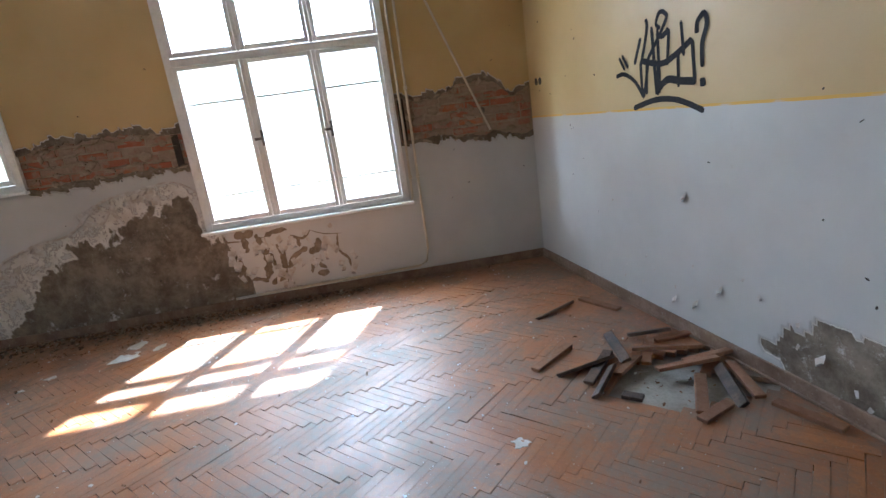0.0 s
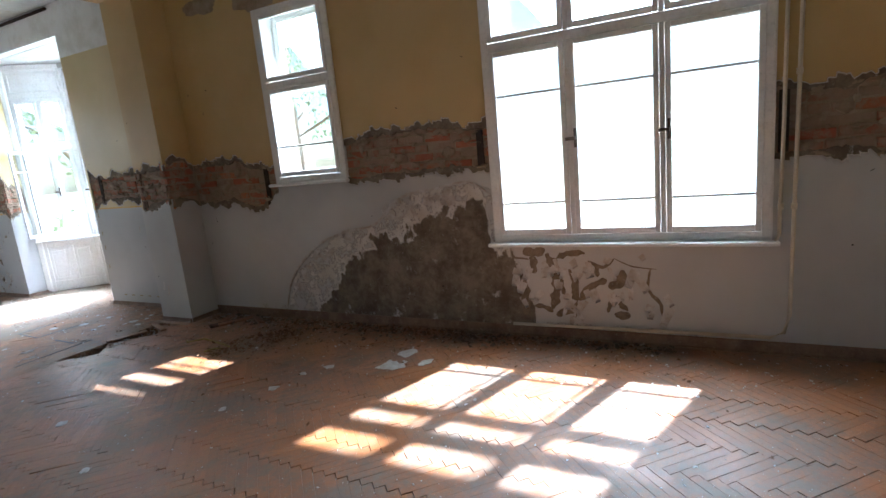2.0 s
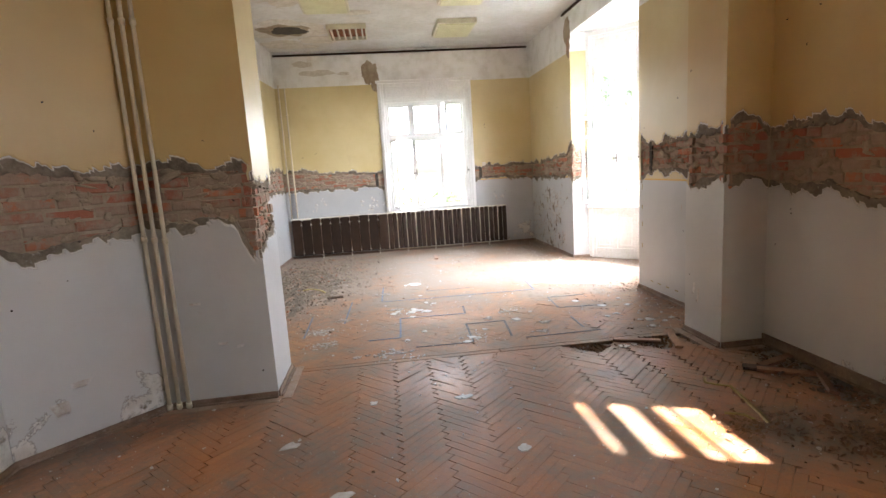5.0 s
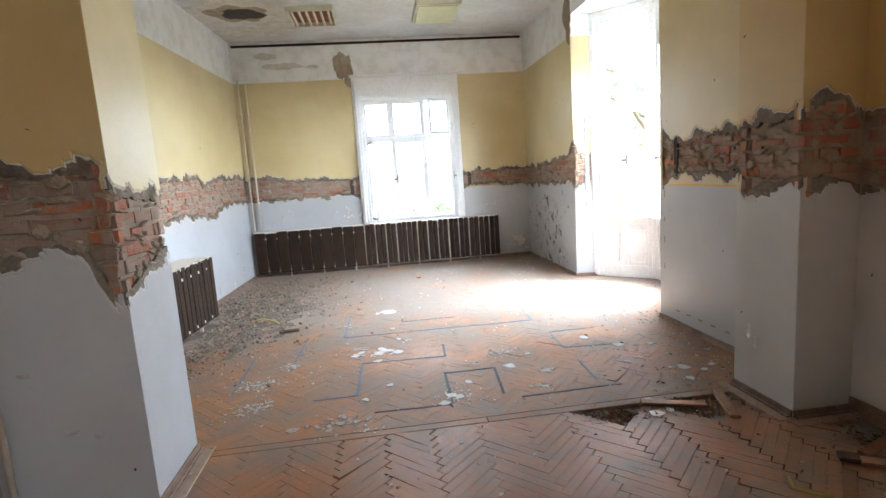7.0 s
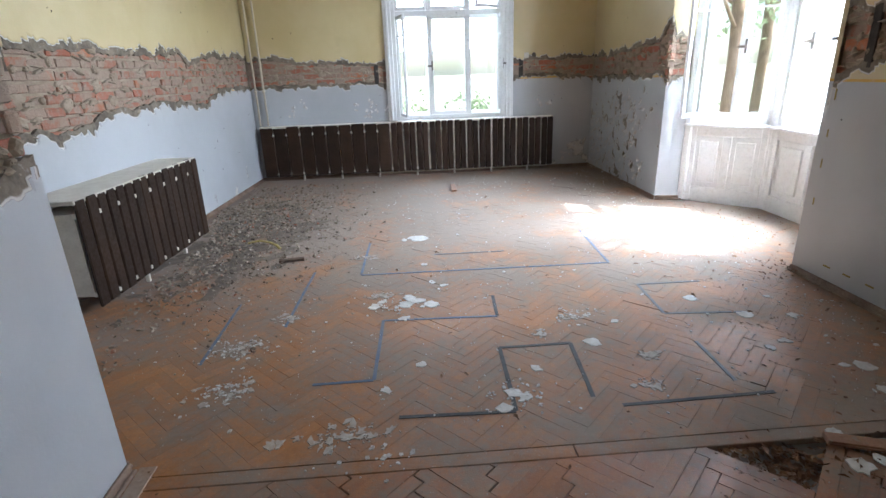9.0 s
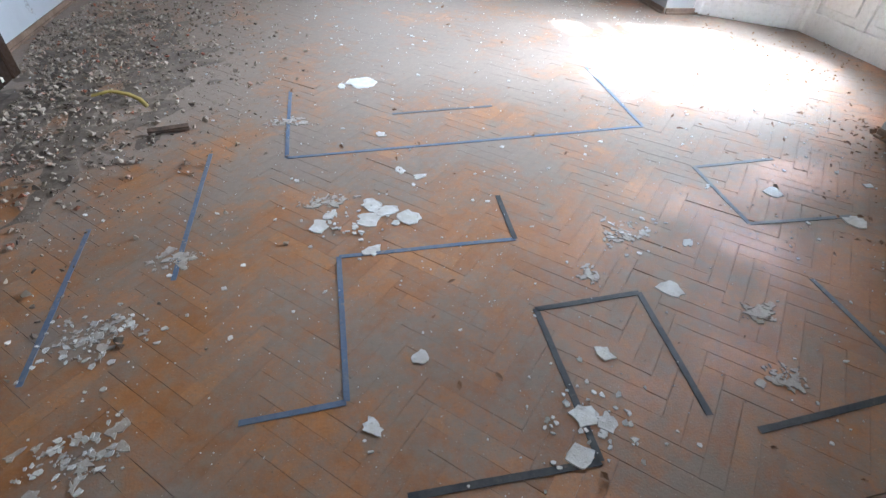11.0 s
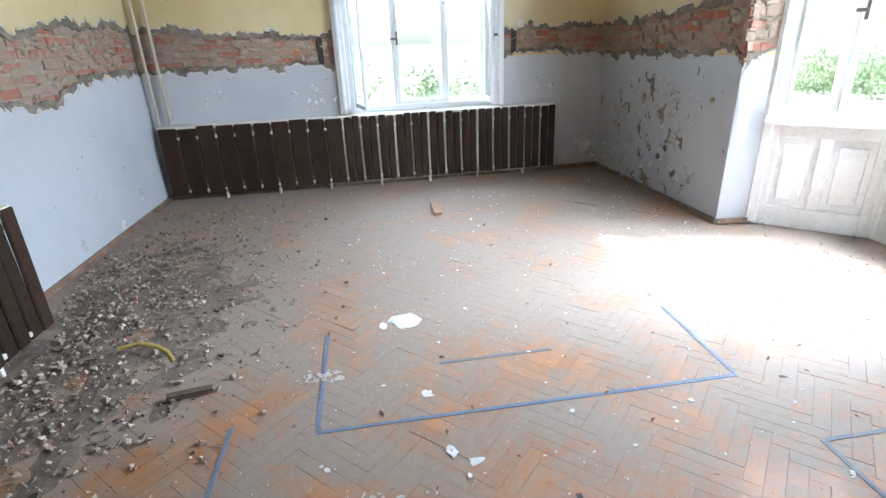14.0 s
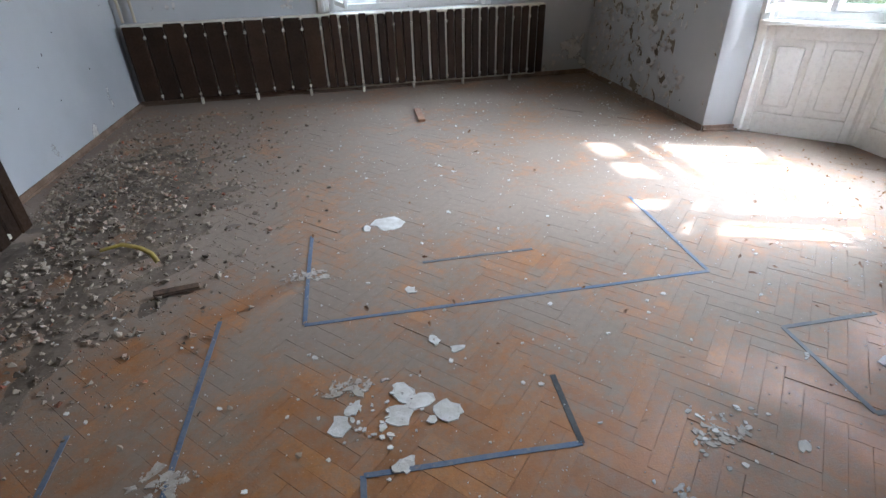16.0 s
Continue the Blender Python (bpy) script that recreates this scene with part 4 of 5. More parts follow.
# ---- ceiling lights ----
def ceiling_light(x0, x1, y0, y1, broken):
    it = thing("ceiling_light", "rusty opened ceiling light without its cover" if broken else "yellowed square ceiling light, switched off", "ceiling light", Matrix.Translation((x0, y0, H_CEIL)), "ceiling lights in the far room")
    w, d = x1 - x0, y1 - y0
    bm = bmesh.new()
    if not broken:
        soft_box(bm, 0, w, 0, d, -0.075, 0.0, 0.006)
        part("housing", bm, LAMPWHITE, it)
        bm = bmesh.new()
        soft_box(bm, 0.03, w - 0.03, 0.03, d - 0.03, -0.092, -0.073, 0.008)
        part("diffuser", bm, LAMPGLASS, it, "yellowed plastic diffuser")
        return
    for a in ((0, w, 0, 0.02), (0, w, d - 0.02, d), (0, 0.02, 0.02, d - 0.02), (w - 0.02, w, 0.02, d - 0.02)):
        soft_box(bm, *a, -0.075, 0.0, 0.003)
    part("housing", bm, LAMPWHITE, it)
    bm = bmesh.new()
    box(bm, 0.02, w - 0.02, 0.02, d - 0.02, -0.02, -0.004)
    part("tray", bm, RUST, it, "rusty tray")
    for k in range(6):
        bm = bmesh.new()
        x = w * (k + 0.7) / 6.4
        soft_box(bm, x - 0.012, x + 0.012, 0.03, d - 0.03 - 0.1 * (k % 2), -0.085, -0.045, 0.003)
        part("lath", bm, CREAM, it, "pale loose lath")


for a in ((3.10, 3.72, 9.72, 10.55, False), (1.39, 2.0, 9.84, 10.55, True), (3.0, 3.62, 8.05, 8.85, False), (1.17, 1.80, 8.2, 9.05, False)):
    ceiling_light(*a)


# ---- bare patches where plaster fell ----
def blob(bm, m, rx, rz, seed, lift=0.004, n=46, mi=0, rough=0.22):
    """A ragged flat scab in the local xz plane, facing +y."""
    ring, inner = [], []
    for k in range(n):
        a = 2 * math.pi * k / n
        r = 1 + rough * (noise.noise(Vector((math.cos(a) * 1.5, math.sin(a) * 1.5, seed))) * 1.6 + noise.noise(Vector((math.cos(a) * 6, math.sin(a) * 6, seed))) * 0.7)
        ring.append(bm.verts.new(m @ Vector((rx * r * math.cos(a), -0.003, rz * r * math.sin(a)))))
        inner.append(bm.verts.new(m @ Vector((rx * r * 0.95 * math.cos(a), lift, rz * r * 0.95 * math.sin(a)))))
    for k in range(n):
        j = (k + 1) % n
        f = bm.faces.new((ring[k], inner[k], inner[j], ring[j]))
        f.material_index = mi
    f = bm.faces.new(inner[::-1])
    f.material_index = mi


def bare_patch(label, m, rx, rz, seed, mat):
    bm = bmesh.new()
    blob(bm, m, rx, rz, seed)
    tagged(part("bare_patch", bm, mat), label, "plaster damage", "", "structure")


mE, _ = wall_frame((5.04, -1.77), (5.04, 5.12))
mE2, _ = wall_frame((5.06, 9.35), (5.06, 11.55))
mWA, _ = wall_frame((0.45, 5.07), (-0.17, 4.45))
down = pose(0, 0, H_CEIL, -90)
bare_patch("bare mortar patch above the window head", mN @ pose(3.08, 0, 3.45), 0.16, 0.20, 3, MORTAR)
bare_patch("bare mortar patch beside the window head", mN @ pose(2.98, 0.004, 3.24), 0.09, 0.17, 8, MORTAR)
bare_patch("broken plaster at the bay's upper corner", mE2 @ pose(0.10, 0, 3.52), 0.15, 0.20, 5, MORTAR)
bare_patch("bare brick at the bay's upper corner", mE2 @ pose(0.06, 0.004, 3.28), 0.08, 0.14, 6, BRICK)
bare_patch("bare mortar patch over the narrow window", mE @ pose(5.62, 0, 3.25), 0.30, 0.14, 7, MORTAR)
bare_patch("bare mortar patch high on the window wall", mE @ pose(6.35, 0, 3.30), 0.22, 0.10, 9, MORTAR)
# No opening: a flat sheet, the hole's inner shade put into its colour
bare_patch("flat dark sheet painted as a hole broken into the ceiling", Matrix.Translation((0.78, 10.12, -0.008)) @ down, 0.27, 0.24, 11, RECESS_DARK)
bare_patch("brown lath and mortar round the ceiling hole", Matrix.Translation((0.74, 10.10, -0.005)) @ down, 0.40, 0.34, 17, MORTAR)
for x, y, rx, rz, sd in ((0.72, 10.1, 0.62, 0.5, 12), (1.2, 10.75, 0.35, 0.25, 13), (0.55, 11.0, 0.35, 0.3, 14), (1.0, 8.6, 0.35, 0.3, 15), (1.9, 9.3, 0.2, 0.12, 16), (0.8, 11.2, 0.35, 0.12, 18)):
    bare_patch("flaking limewash on the ceiling", Matrix.Translation((x, y, 0.0005 * (sd - 18))) @ down, rx, rz, sd, FLAKED)
for u, z, rx, rz, sd in ((4.05, 3.46, 0.35, 0.05, 21), (3.55, 3.43, 0.12, 0.03, 22), (4.3, 3.62, 0.2, 0.05, 23)):
    bare_patch("flaking limewash on the end wall", mN @ pose(u, 0, z), rx, rz, sd, FLAKED)


# ---- torn strips in the paint of the window wall ----
DAMP = plain("damp_bare_render", (0.16, 0.12, 0.085), (0.27, 0.21, 0.15), 14, 0.95, 0.8, (0.36, 0.31, 0.25))


def torn_strip(pts, w, mat, lift):
    """A ragged strip along points (y, z) of the window wall, tapering at both ends."""
    pts = [Vector((y, 0, z)) for y, z in pts]
    fine = []
    for i in range(len(pts) - 1):
        p0, p1, p2, p3 = pts[max(i - 1, 0)], pts[i], pts[i + 1], pts[min(i + 2, len(pts) - 1)]
        steps = max(5, int((p2 - p1).length / 0.012))
        for k in range(steps):
            t = k / steps
            fine.append(0.5 * ((2 * p1) + (p2 - p0) * t + (2 * p0 - 5 * p1 + 4 * p2 - p3) * t * t + (3 * p1 - p0 - 3 * p2 + p3) * t ** 3))
    fine.append(pts[-1])
    bm = bmesh.new()
    rows = []
    for i, p in enumerate(fine):
        d = (fine[min(i + 1, len(fine) - 1)] - fine[max(i - 1, 0)]).normalized()
        side = Vector((-d.z, 0, d.x)) * w * 0.5 * min(1.0, 0.25 + 4.0 * min(i, len(fine) - 1 - i) / len(fine))
        a, b = 1 + 0.75 * noise.noise(p * 24), 1 + 0.75 * noise.noise(p * 24 + Vector((0, 9, 0)))
        c = p + Vector((1.77, 0, 0))
        rows.append([bm.verts.new(mE @ (c + side * f + Vector((0, h, 0)))) for f, h in ((a * 1.08, -0.001), (a, lift), (-b, lift), (-b * 1.08, -0.001))])
    for u, v in zip(rows, rows[1:]):
        for j in range(3):
            bm.faces.new((u[j], u[j + 1], v[j + 1], v[j]))
    tagged(part("bare_strip", bm, mat), "torn strip of bare render under the big window" if mat is DAMP else "torn lifting edge of old paint", "plaster damage", "", "structure")


for k, (w, pts) in enumerate((
        (0.066, ((1.34, 0.73), (1.25, 0.73), (1.15, 0.75))), (0.052, ((1.26, 0.70), (1.25, 0.55))), (0.074, ((1.14, 0.72), (1.07, 0.55), (1.07, 0.40), (1.11, 0.25))), (0.039, ((1.06, 0.68), (0.95, 0.72), (0.83, 0.72))),
        (0.048, ((0.96, 0.59), (0.92, 0.44), (0.94, 0.17))), (0.031, ((0.75, 0.64), (0.74, 0.53))), (0.052, ((0.89, 0.33), (0.79, 0.45), (0.67, 0.51))), (0.022, ((0.81, 0.66), (0.70, 0.61), (0.61, 0.68))),
        )):
    torn_strip(pts, w * 1.1, DAMP, 0.0012 + 0.0002 * k)
for k, (w, pts) in enumerate((
        (0.061, ((0.55, 0.59), (0.56, 0.50), (0.66, 0.45))), (0.031, ((0.63, 0.39), (0.67, 0.24))), (0.039, ((0.63, 0.38), (0.52, 0.26))), (0.048, ((0.62, 0.23), (0.50, 0.22))), (0.061, ((1.34, 0.49), (1.34, 0.38), (1.34, 0.18))),
        (0.033, ((1.26, 0.27), (1.17, 0.26), (1.11, 0.22))), (0.039, ((1.08, 0.19), (1.01, 0.23), (0.94, 0.22))), (0.008, ((0.61, 0.68), (0.48, 0.62), (0.31, 0.60))), (0.02, ((0.35, 0.60), (0.37, 0.44), (0.29, 0.34), (0.27, 0.23))),
        (0.013, ((1.43, 0.68), (1.35, 0.68), (1.29, 0.67))), (0.026, ((1.03, 0.51), (1.01, 0.37))))):
    torn_strip(pts, w * 1.1, DAMP, 0.0029 + 0.0002 * k)
torn_strip([(4.03, 0.12), (3.88, 0.46), (3.52, 0.78), (3.14, 0.93), (2.78, 1.0), (2.45, 1.24), (2.1, 1.30), (1.78, 1.34), (1.58, 1.22)], 0.022, PEEL, 0.014)
torn_strip([(2.62, 1.12), (2.5, 1.04), (2.38, 1.15), (2.30, 1.0)], 0.03, PEEL, 0.010)


# ---- curled paint, chips and dents on the walls (stuff) ----
def curl(bm, m, w, h, lift, rnd):
    """A torn paint flake that stands off the wall along one side."""
    g = []
    for i in range(5):
        f = i / 4
        row = []
        for j in range(3):
            c = (j - 1) / 2 * (1 - 0.55 * f * f) + 0.10 * math.sin(3 * f + w * 90)
            row.append(bm.verts.new(m @ Vector((c * w, 0.002 + lift * math.sin(f * 1.4) ** 2, -h * (f if f < 0.8 else 1.6 - f)))))
        g.append(row)
    for a, b in zip(g, g[1:]):
        for j in range(2):
            fc = bm.faces.new((a[j], a[j + 1], b[j + 1], b[j]))
            fc.smooth = True


rnd = random.Random(12)
bm = bmesh.new()
for _ in range(210):
    u = 0.35 + 1.75 * rnd.random() ** 0.8
    z = rnd.uniform(0.08, 1.15) * (1 if u < 1.5 else 0.7)
    curl(bm, mE2 @ pose(u, 0, z, 0, rnd.uniform(-60, 60), 0), rnd.uniform(0.018, 0.06), rnd.uniform(0.03, 0.09), rnd.uniform(0.012, 0.04), rnd)
tagged(part("paint_flakes", bm, PEEL), "curled flakes of white paint on the wall by the bay", "paint flakes", "", "stuff")
bm = bmesh.new()
for _ in range(46):
    y = rnd.uniform(0.2, 1.40)
    curl(bm, mE @ pose(y + 1.77, 0, rnd.uniform(0.25, 0.74), 0, rnd.uniform(-40, 40), 0), rnd.uniform(0.03, 0.08), rnd.uniform(0.06, 0.2), rnd.uniform(0.012, 0.035), rnd)
for _ in range(34):
    y = rnd.uniform(1.75, 3.9)
    z = lerp_rows(((1.7, 1.3), (2.4, 1.22), (3.15, 0.90), (3.6, 0.64), (4.05, 0.08)), y)[0] - rnd.uniform(-0.02, 0.10)
    curl(bm, mE @ pose(y + 1.77, 0, max(z, 0.1), 0, rnd.uniform(-150, -60), 0), rnd.uniform(0.03, 0.09), rnd.uniform(0.05, 0.14), rnd.uniform(0.008, 0.022), rnd)
tagged(part("paint_flakes", bm, PEEL), "torn strips of paint hanging under the big window", "paint flakes", "", "stuff")
mS, _ = wall_frame((-0.9, -2.37), (5.04, -1.77))
bm = bmesh.new()
for _ in range(26):
    curl(bm, mS @ pose(rnd.uniform(1.8, 4.6), 0, rnd.choice((rnd.uniform(0.05, 0.4), rnd.uniform(0.1, 1.3))), 0, rnd.uniform(-80, 80), 0), rnd.uniform(0.01, 0.035), rnd.uniform(0.015, 0.05), rnd.uniform(0.006, 0.018), rnd)
for u, z in ((3.75, 0.93), (3.45, 0.40), (3.65, 0.25), (3.85, 0.22), (2.8, 0.25)):
    curl(bm, mS @ pose(u, 0, z, 0, 40, 0), 0.07, 0.05, 0.03, rnd)
tagged(part("paint_flakes", bm, PEEL), "small curled paint chips on the tagged wall", "paint flakes", "", "stuff")
bm = bmesh.new()
for u, z in ((0.62, 0.93), (0.75, 0.98), (2.95, 0.98), (3.15, 0.95), (3.22, 1.02), (3.3, 0.90), (3.4, 0.98), (4.3, 0.95), (4.15, 1.02), (0.3, 0.3), (0.35, 0.22), (0.12, 0.35)):
    for _ in range(4):
        curl(bm, mN @ pose(u + rnd.uniform(-0.06, 0.06), 0, z + rnd.uniform(-0.06, 0.06), 0, rnd.uniform(-150, 150), 0), rnd.uniform(0.02, 0.05), rnd.uniform(0.03, 0.08), rnd.uniform(0.008, 0.02), rnd)
tagged(part("paint_flakes", bm, PEEL), "curled paint above the radiator cover", "paint flakes", "", "stuff")
bm = bmesh.new()
mP, _ = wall_frame((4.67, 5.12), (4.67, 5.62))
mB1, _ = wall_frame((5.06, 5.62), (5.06, 7.20))
mSt, _ = wall_frame((1.197, 5.09), (0.45, 5.07))
for m, u, z, a, b, c in ((mP, 0.30, 0.42, 0.03, 0.15, 0.02), (mP, 0.36, 0.46, 0.03, 0.12, 0.02), (mB1, 0.28, 0.30, 0.06, 0.06, 0.04), (mB1, 0.32, 0.24, 0.05, 0.05, 0.03), (mB1, 0.7, 1.05, 0.015, 0.09, 0.008), (mB1, 0.45, 0.85, 0.015, 0.07, 0.01), (mB1, 0.16, 0.95, 0.03, 0.07, 0.02),
                         (mSt, 0.33, 0.45, 0.07, 0.02, 0.02), (mSt, 0.48, 0.75, 0.08, 0.02, 0.015), (mSt, 0.22, 0.42, 0.05, 0.02, 0.02), (mWA, 0.5, 0.40, 0.12, 0.05, 0.02), (mWA, 0.62, 0.30, 0.1, 0.1, 0.03)):
    curl(bm, m @ pose(u, 0, z), a, b, c, rnd)
tagged(part("paint_flakes", bm, PEEL), "torn paint chips on the pier and stub walls", "paint flakes", "", "stuff")
# Flat marks: the shade in each chip and nail hole is put into the colour
bm = bmesh.new()
for m, run in ((mS, 5.9), (mE, 6.8), (mB1, 1.5), (mN, 4.8), (mW, 5.8), (mSt, 0.7), (mWA, 0.8), (mE2, 2.1), (mP, 0.5)):
    for _ in range(int(run * 7)):
        u, z = rnd.uniform(0.05, run), rnd.uniform(0.15, 2.6)
        if m is mE and (1.3 < u < 3.4 or 4.7 < u < 5.75):
            continue
        blob(bm, m @ pose(u, 0, z, 0, rnd.uniform(0, 180), 0), rnd.uniform(0.004, 0.013), rnd.uniform(0.002, 0.007), rnd.random() * 50, 0.0015, 9)
tagged(part("wall_chips", bm, RECESS_DARK), "small flat dark marks for chips and nail holes in the painted walls", "wall chips", "", "stuff")

# ---- sprayed tag ----
tag = thing("sprayed_tag", "black spray-paint scrawl on the ochre wall", "graffiti", mS)


def stroke(pts, w, dry=1.0):
    pts = [Vector((x, 0, z)) for x, z in pts]
    fine = []
    for i in range(len(pts) - 1):
        p0, p1, p2, p3 = pts[max(i - 1, 0)], pts[i], pts[i + 1], pts[min(i + 2, len(pts) - 1)]
        for k in range(8):
            t = k / 8
            fine.append(0.5 * ((2 * p1) + (p2 - p0) * t + (2 * p0 - 5 * p1 + 4 * p2 - p3) * t * t + (3 * p1 - p0 - 3 * p2 + p3) * t ** 3))
    fine.append(pts[-1])
    bm = bmesh.new()
    rows = []
    stroke.lift += 0.00012
    for i, p in enumerate(fine):
        d = (fine[min(i + 1, len(fine) - 1)] - fine[max(i - 1, 0)]).normalized()
        s = Vector((-d.z, 0, d.x)) * w * 0.56 * (0.55 if i in (0, len(fine) - 1) else 1.0) * (1 + 0.12 * noise.noise(p * 40))
        rows.append((bm.verts.new(p + s + Vector((0, stroke.lift, 0))), bm.verts.new(p - s + Vector((0, stroke.lift, 0)))))
    for a, b in zip(rows, rows[1:]):
        bm.faces.new((a[0], b[0], b[1], a[1]))
    part("stroke", bm, SPRAY, tag)


stroke.lift = 0.002
for w, pts in ((0.032, ((4.233, 1.471), (3.996, 1.514), (3.783, 1.502), (3.564, 1.431))), (0.026, ((4.427, 1.697), (4.326, 1.703), (4.205, 1.643), (4.120, 1.543))), (0.026, ((4.205, 1.754), (4.130, 1.910))),
               (0.026, ((4.139, 1.732), (4.063, 1.945), (4.073, 2.012))), (0.026, ((4.139, 1.766), (4.120, 1.543), (4.054, 1.766))), (0.024, ((4.073, 1.755), (4.082, 1.554))), (0.028, ((4.015, 1.957), (3.977, 1.553), (3.958, 1.733))),
               (0.026, ((3.958, 1.936), (3.948, 1.553))), (0.026, ((3.851, 1.915), (3.871, 1.711))), (0.030, ((3.968, 1.902), (3.910, 1.886), (3.851, 1.915))), (0.024, ((3.744, 1.940), (3.724, 1.746))), (0.026, ((3.773, 1.769), (3.773, 1.576))),
               (0.026, ((3.654, 1.827), (3.634, 1.598))), (0.034, ((4.120, 1.766), (3.929, 1.728), (3.793, 1.763), (3.654, 1.827))), (0.040, ((3.968, 1.576), (3.871, 1.627), (3.753, 1.610), (3.625, 1.598))),
               (0.030, ((3.574, 1.667), (3.574, 1.793), (3.539, 1.886), (3.559, 1.943), (3.610, 1.908), (3.615, 1.850))), (0.040, ((3.574, 1.610), (3.571, 1.564))), (0.022, ((4.381, 1.818), (4.317, 1.731))), (0.022, ((4.344, 1.830), (4.279, 1.742))),
               (0.024, ((3.929, 1.931), (3.968, 1.964), (3.934, 2.021), (3.885, 2.010), (3.881, 1.960), (4.073, 1.755)))):
    stroke(pts, w)
it = thing("socket", "two round open wall sockets, their dark insides put into the colour", "socket", mS @ pose(5.750, 0, 1.786))
# Raised discs: the black inside each open socket is only colour
for x in (-0.035, 0.05):
    bm = bmesh.new()
    blob(bm, pose(x, 0, 0), 0.03, 0.034, x * 9 + 3, 0.006, 20, 0, 0.08)
    part("box", bm, RECESS_DARK, it)
it = thing("socket", "small round switch box above the brick band", "socket", mN @ pose(0.87, 0, 1.61))
bm = bmesh.new()
blob(bm, pose(0, 0, 0), 0.03, 0.03, 4, 0.012, 20, 0, 0.04)
part("box", bm, IRON, it)
bm = bmesh.new()
soft_box(bm, 0.075, 0.14, 0.0, 0.012, -0.04, 0.03, 0.004)
part("plate", bm, CREAM, it, "pale switch plate")

# cables let into the brick band: solid strips coloured as dark, shaded chases
for m, u, z0, z1 in ((mE, 5.83, 1.22, 1.62), (mE, 1.30, 1.40, 1.80), (mE, 3.42, 1.46, 1.76), (mB1, 1.33, 1.37, 1.72), (mN, 1.05, 1.31, 1.58), (mN, 3.10, 1.29, 1.60)):
    bm = bmesh.new()
    soft_box(bm, u - 0.03, u + 0.03, -0.022, -0.006, z0, z1, 0.004, m)
    tagged(part("cable_chase", bm, RECESS_DARK), "dark strip coloured as a cable chase in the bricks", "cable chase", "", "structure")


# ---- tape on the far room's floor ----
def tape(p, q, mat, w, label):
    p, q = Vector((*p, 0)), Vector((*q, 0))
    d = (q - p).normalized()
    m = Matrix.Translation(p) @ Matrix((d, Vector((-d.y, d.x, 0)), Vector((0, 0, 1)))).transposed().to_4x4()
    bm = bmesh.new()
    run = (q - p).length
    k = max(3, int(run / 0.04))
    rows = []
    for i in range(k + 1):
        x = run * i / k
        s = w / 2 * (1 + 0.10 * noise.noise(p + Vector((x * 17, 0, 0))))
        off = 0.004 * noise.noise(p * 3 + Vector((x * 2.5, 4, 0)))
        rows.append([bm.verts.new((x, y + off, z)) for y, z in ((-s, 0.0012), (-s, 0.0032), (s, 0.0032), (s, 0.0012))])
    for a, b in zip(rows, rows[1:]):
        for j in range(3):
            bm.faces.new((a[j], b[j], b[j + 1], a[j + 1]))
    ob = part("floor_tape", bm, mat)
    ob.matrix_world = m
    return tagged(ob, label, "tape", "tape lines on the parquet")


BLUE, GREY = "faded blue tape stuck to the dusty parquet", "worn dark grey tape stuck to the dusty parquet"
for p, q in (((2.12, 6.15), (2.145, 6.79)), ((2.145, 6.79), (2.845, 6.755)), ((1.82, 6.145), (2.12, 6.15)), ((1.945, 7.57), (3.846, 7.532)), ((1.945, 7.57), (1.965, 8.35)), ((3.846, 7.532), (3.892, 8.37)), ((1.55, 6.78), (1.582, 7.68)), ((1.18, 6.40), (1.17, 7.16))):
    tape(p, q, TAPEBLUE, 0.019, BLUE)
for p, q in (((2.845, 6.755), (2.867, 7.06)), ((2.77, 5.825), (2.79, 6.38)), ((2.79, 6.38), (3.186, 6.378)), ((3.186, 6.378), (3.14, 5.885)), ((2.25, 5.842), (2.77, 5.825)), ((3.25, 5.816), (3.97, 5.827))):
    tape(p, q, TAPEGREY, 0.021, GREY)
for p, q in (((3.88, 7.10), (3.85, 6.65)), ((3.85, 6.65), (4.33, 6.61)), ((3.88, 7.10), (4.32, 7.09)), ((2.52, 7.94), (3.10, 7.93)), ((3.86, 6.31), (3.85, 5.93))):
    tape(p, q, TAPEPALE, 0.019, "dusty pale grey tape stuck to the parquet")


# ---- plaster shards ----
def shard_mesh(bm, m, r, rnd, thick=0.0035):
    n = rnd.randint(10, 15) if r > 0.025 else rnd.randint(5, 8)
    low, up = [], []
    sq, seed = rnd.uniform(0.66, 1.0), rnd.uniform(0, 90)
    for k in range(n):
        a = 2 * math.pi * (k + rnd.uniform(-0.3, 0.3)) / n
        rr = r * (0.92 + 0.45 * noise.noise(Vector((1.3 * math.cos(a), 1.3 * math.sin(a), seed))) + rnd.uniform(-0.2, 0.2))
        x, y = rr * math.cos(a), rr * sq * math.sin(a)
        z = 0.10 * r * noise.noise(Vector((x * 30, y * 30, r * 99)))
        low.append(bm.verts.new(m @ Vector((x, y, z))))
        up.append(bm.verts.new(m @ Vector((x * 0.97, y * 0.97, z + thick))))
    for k in range(n):
        bm.faces.new((low[k], low[(k + 1) % n], up[(k + 1) % n], up[k]))
    bm.faces.new(up)
    bm.faces.new(low[::-1])


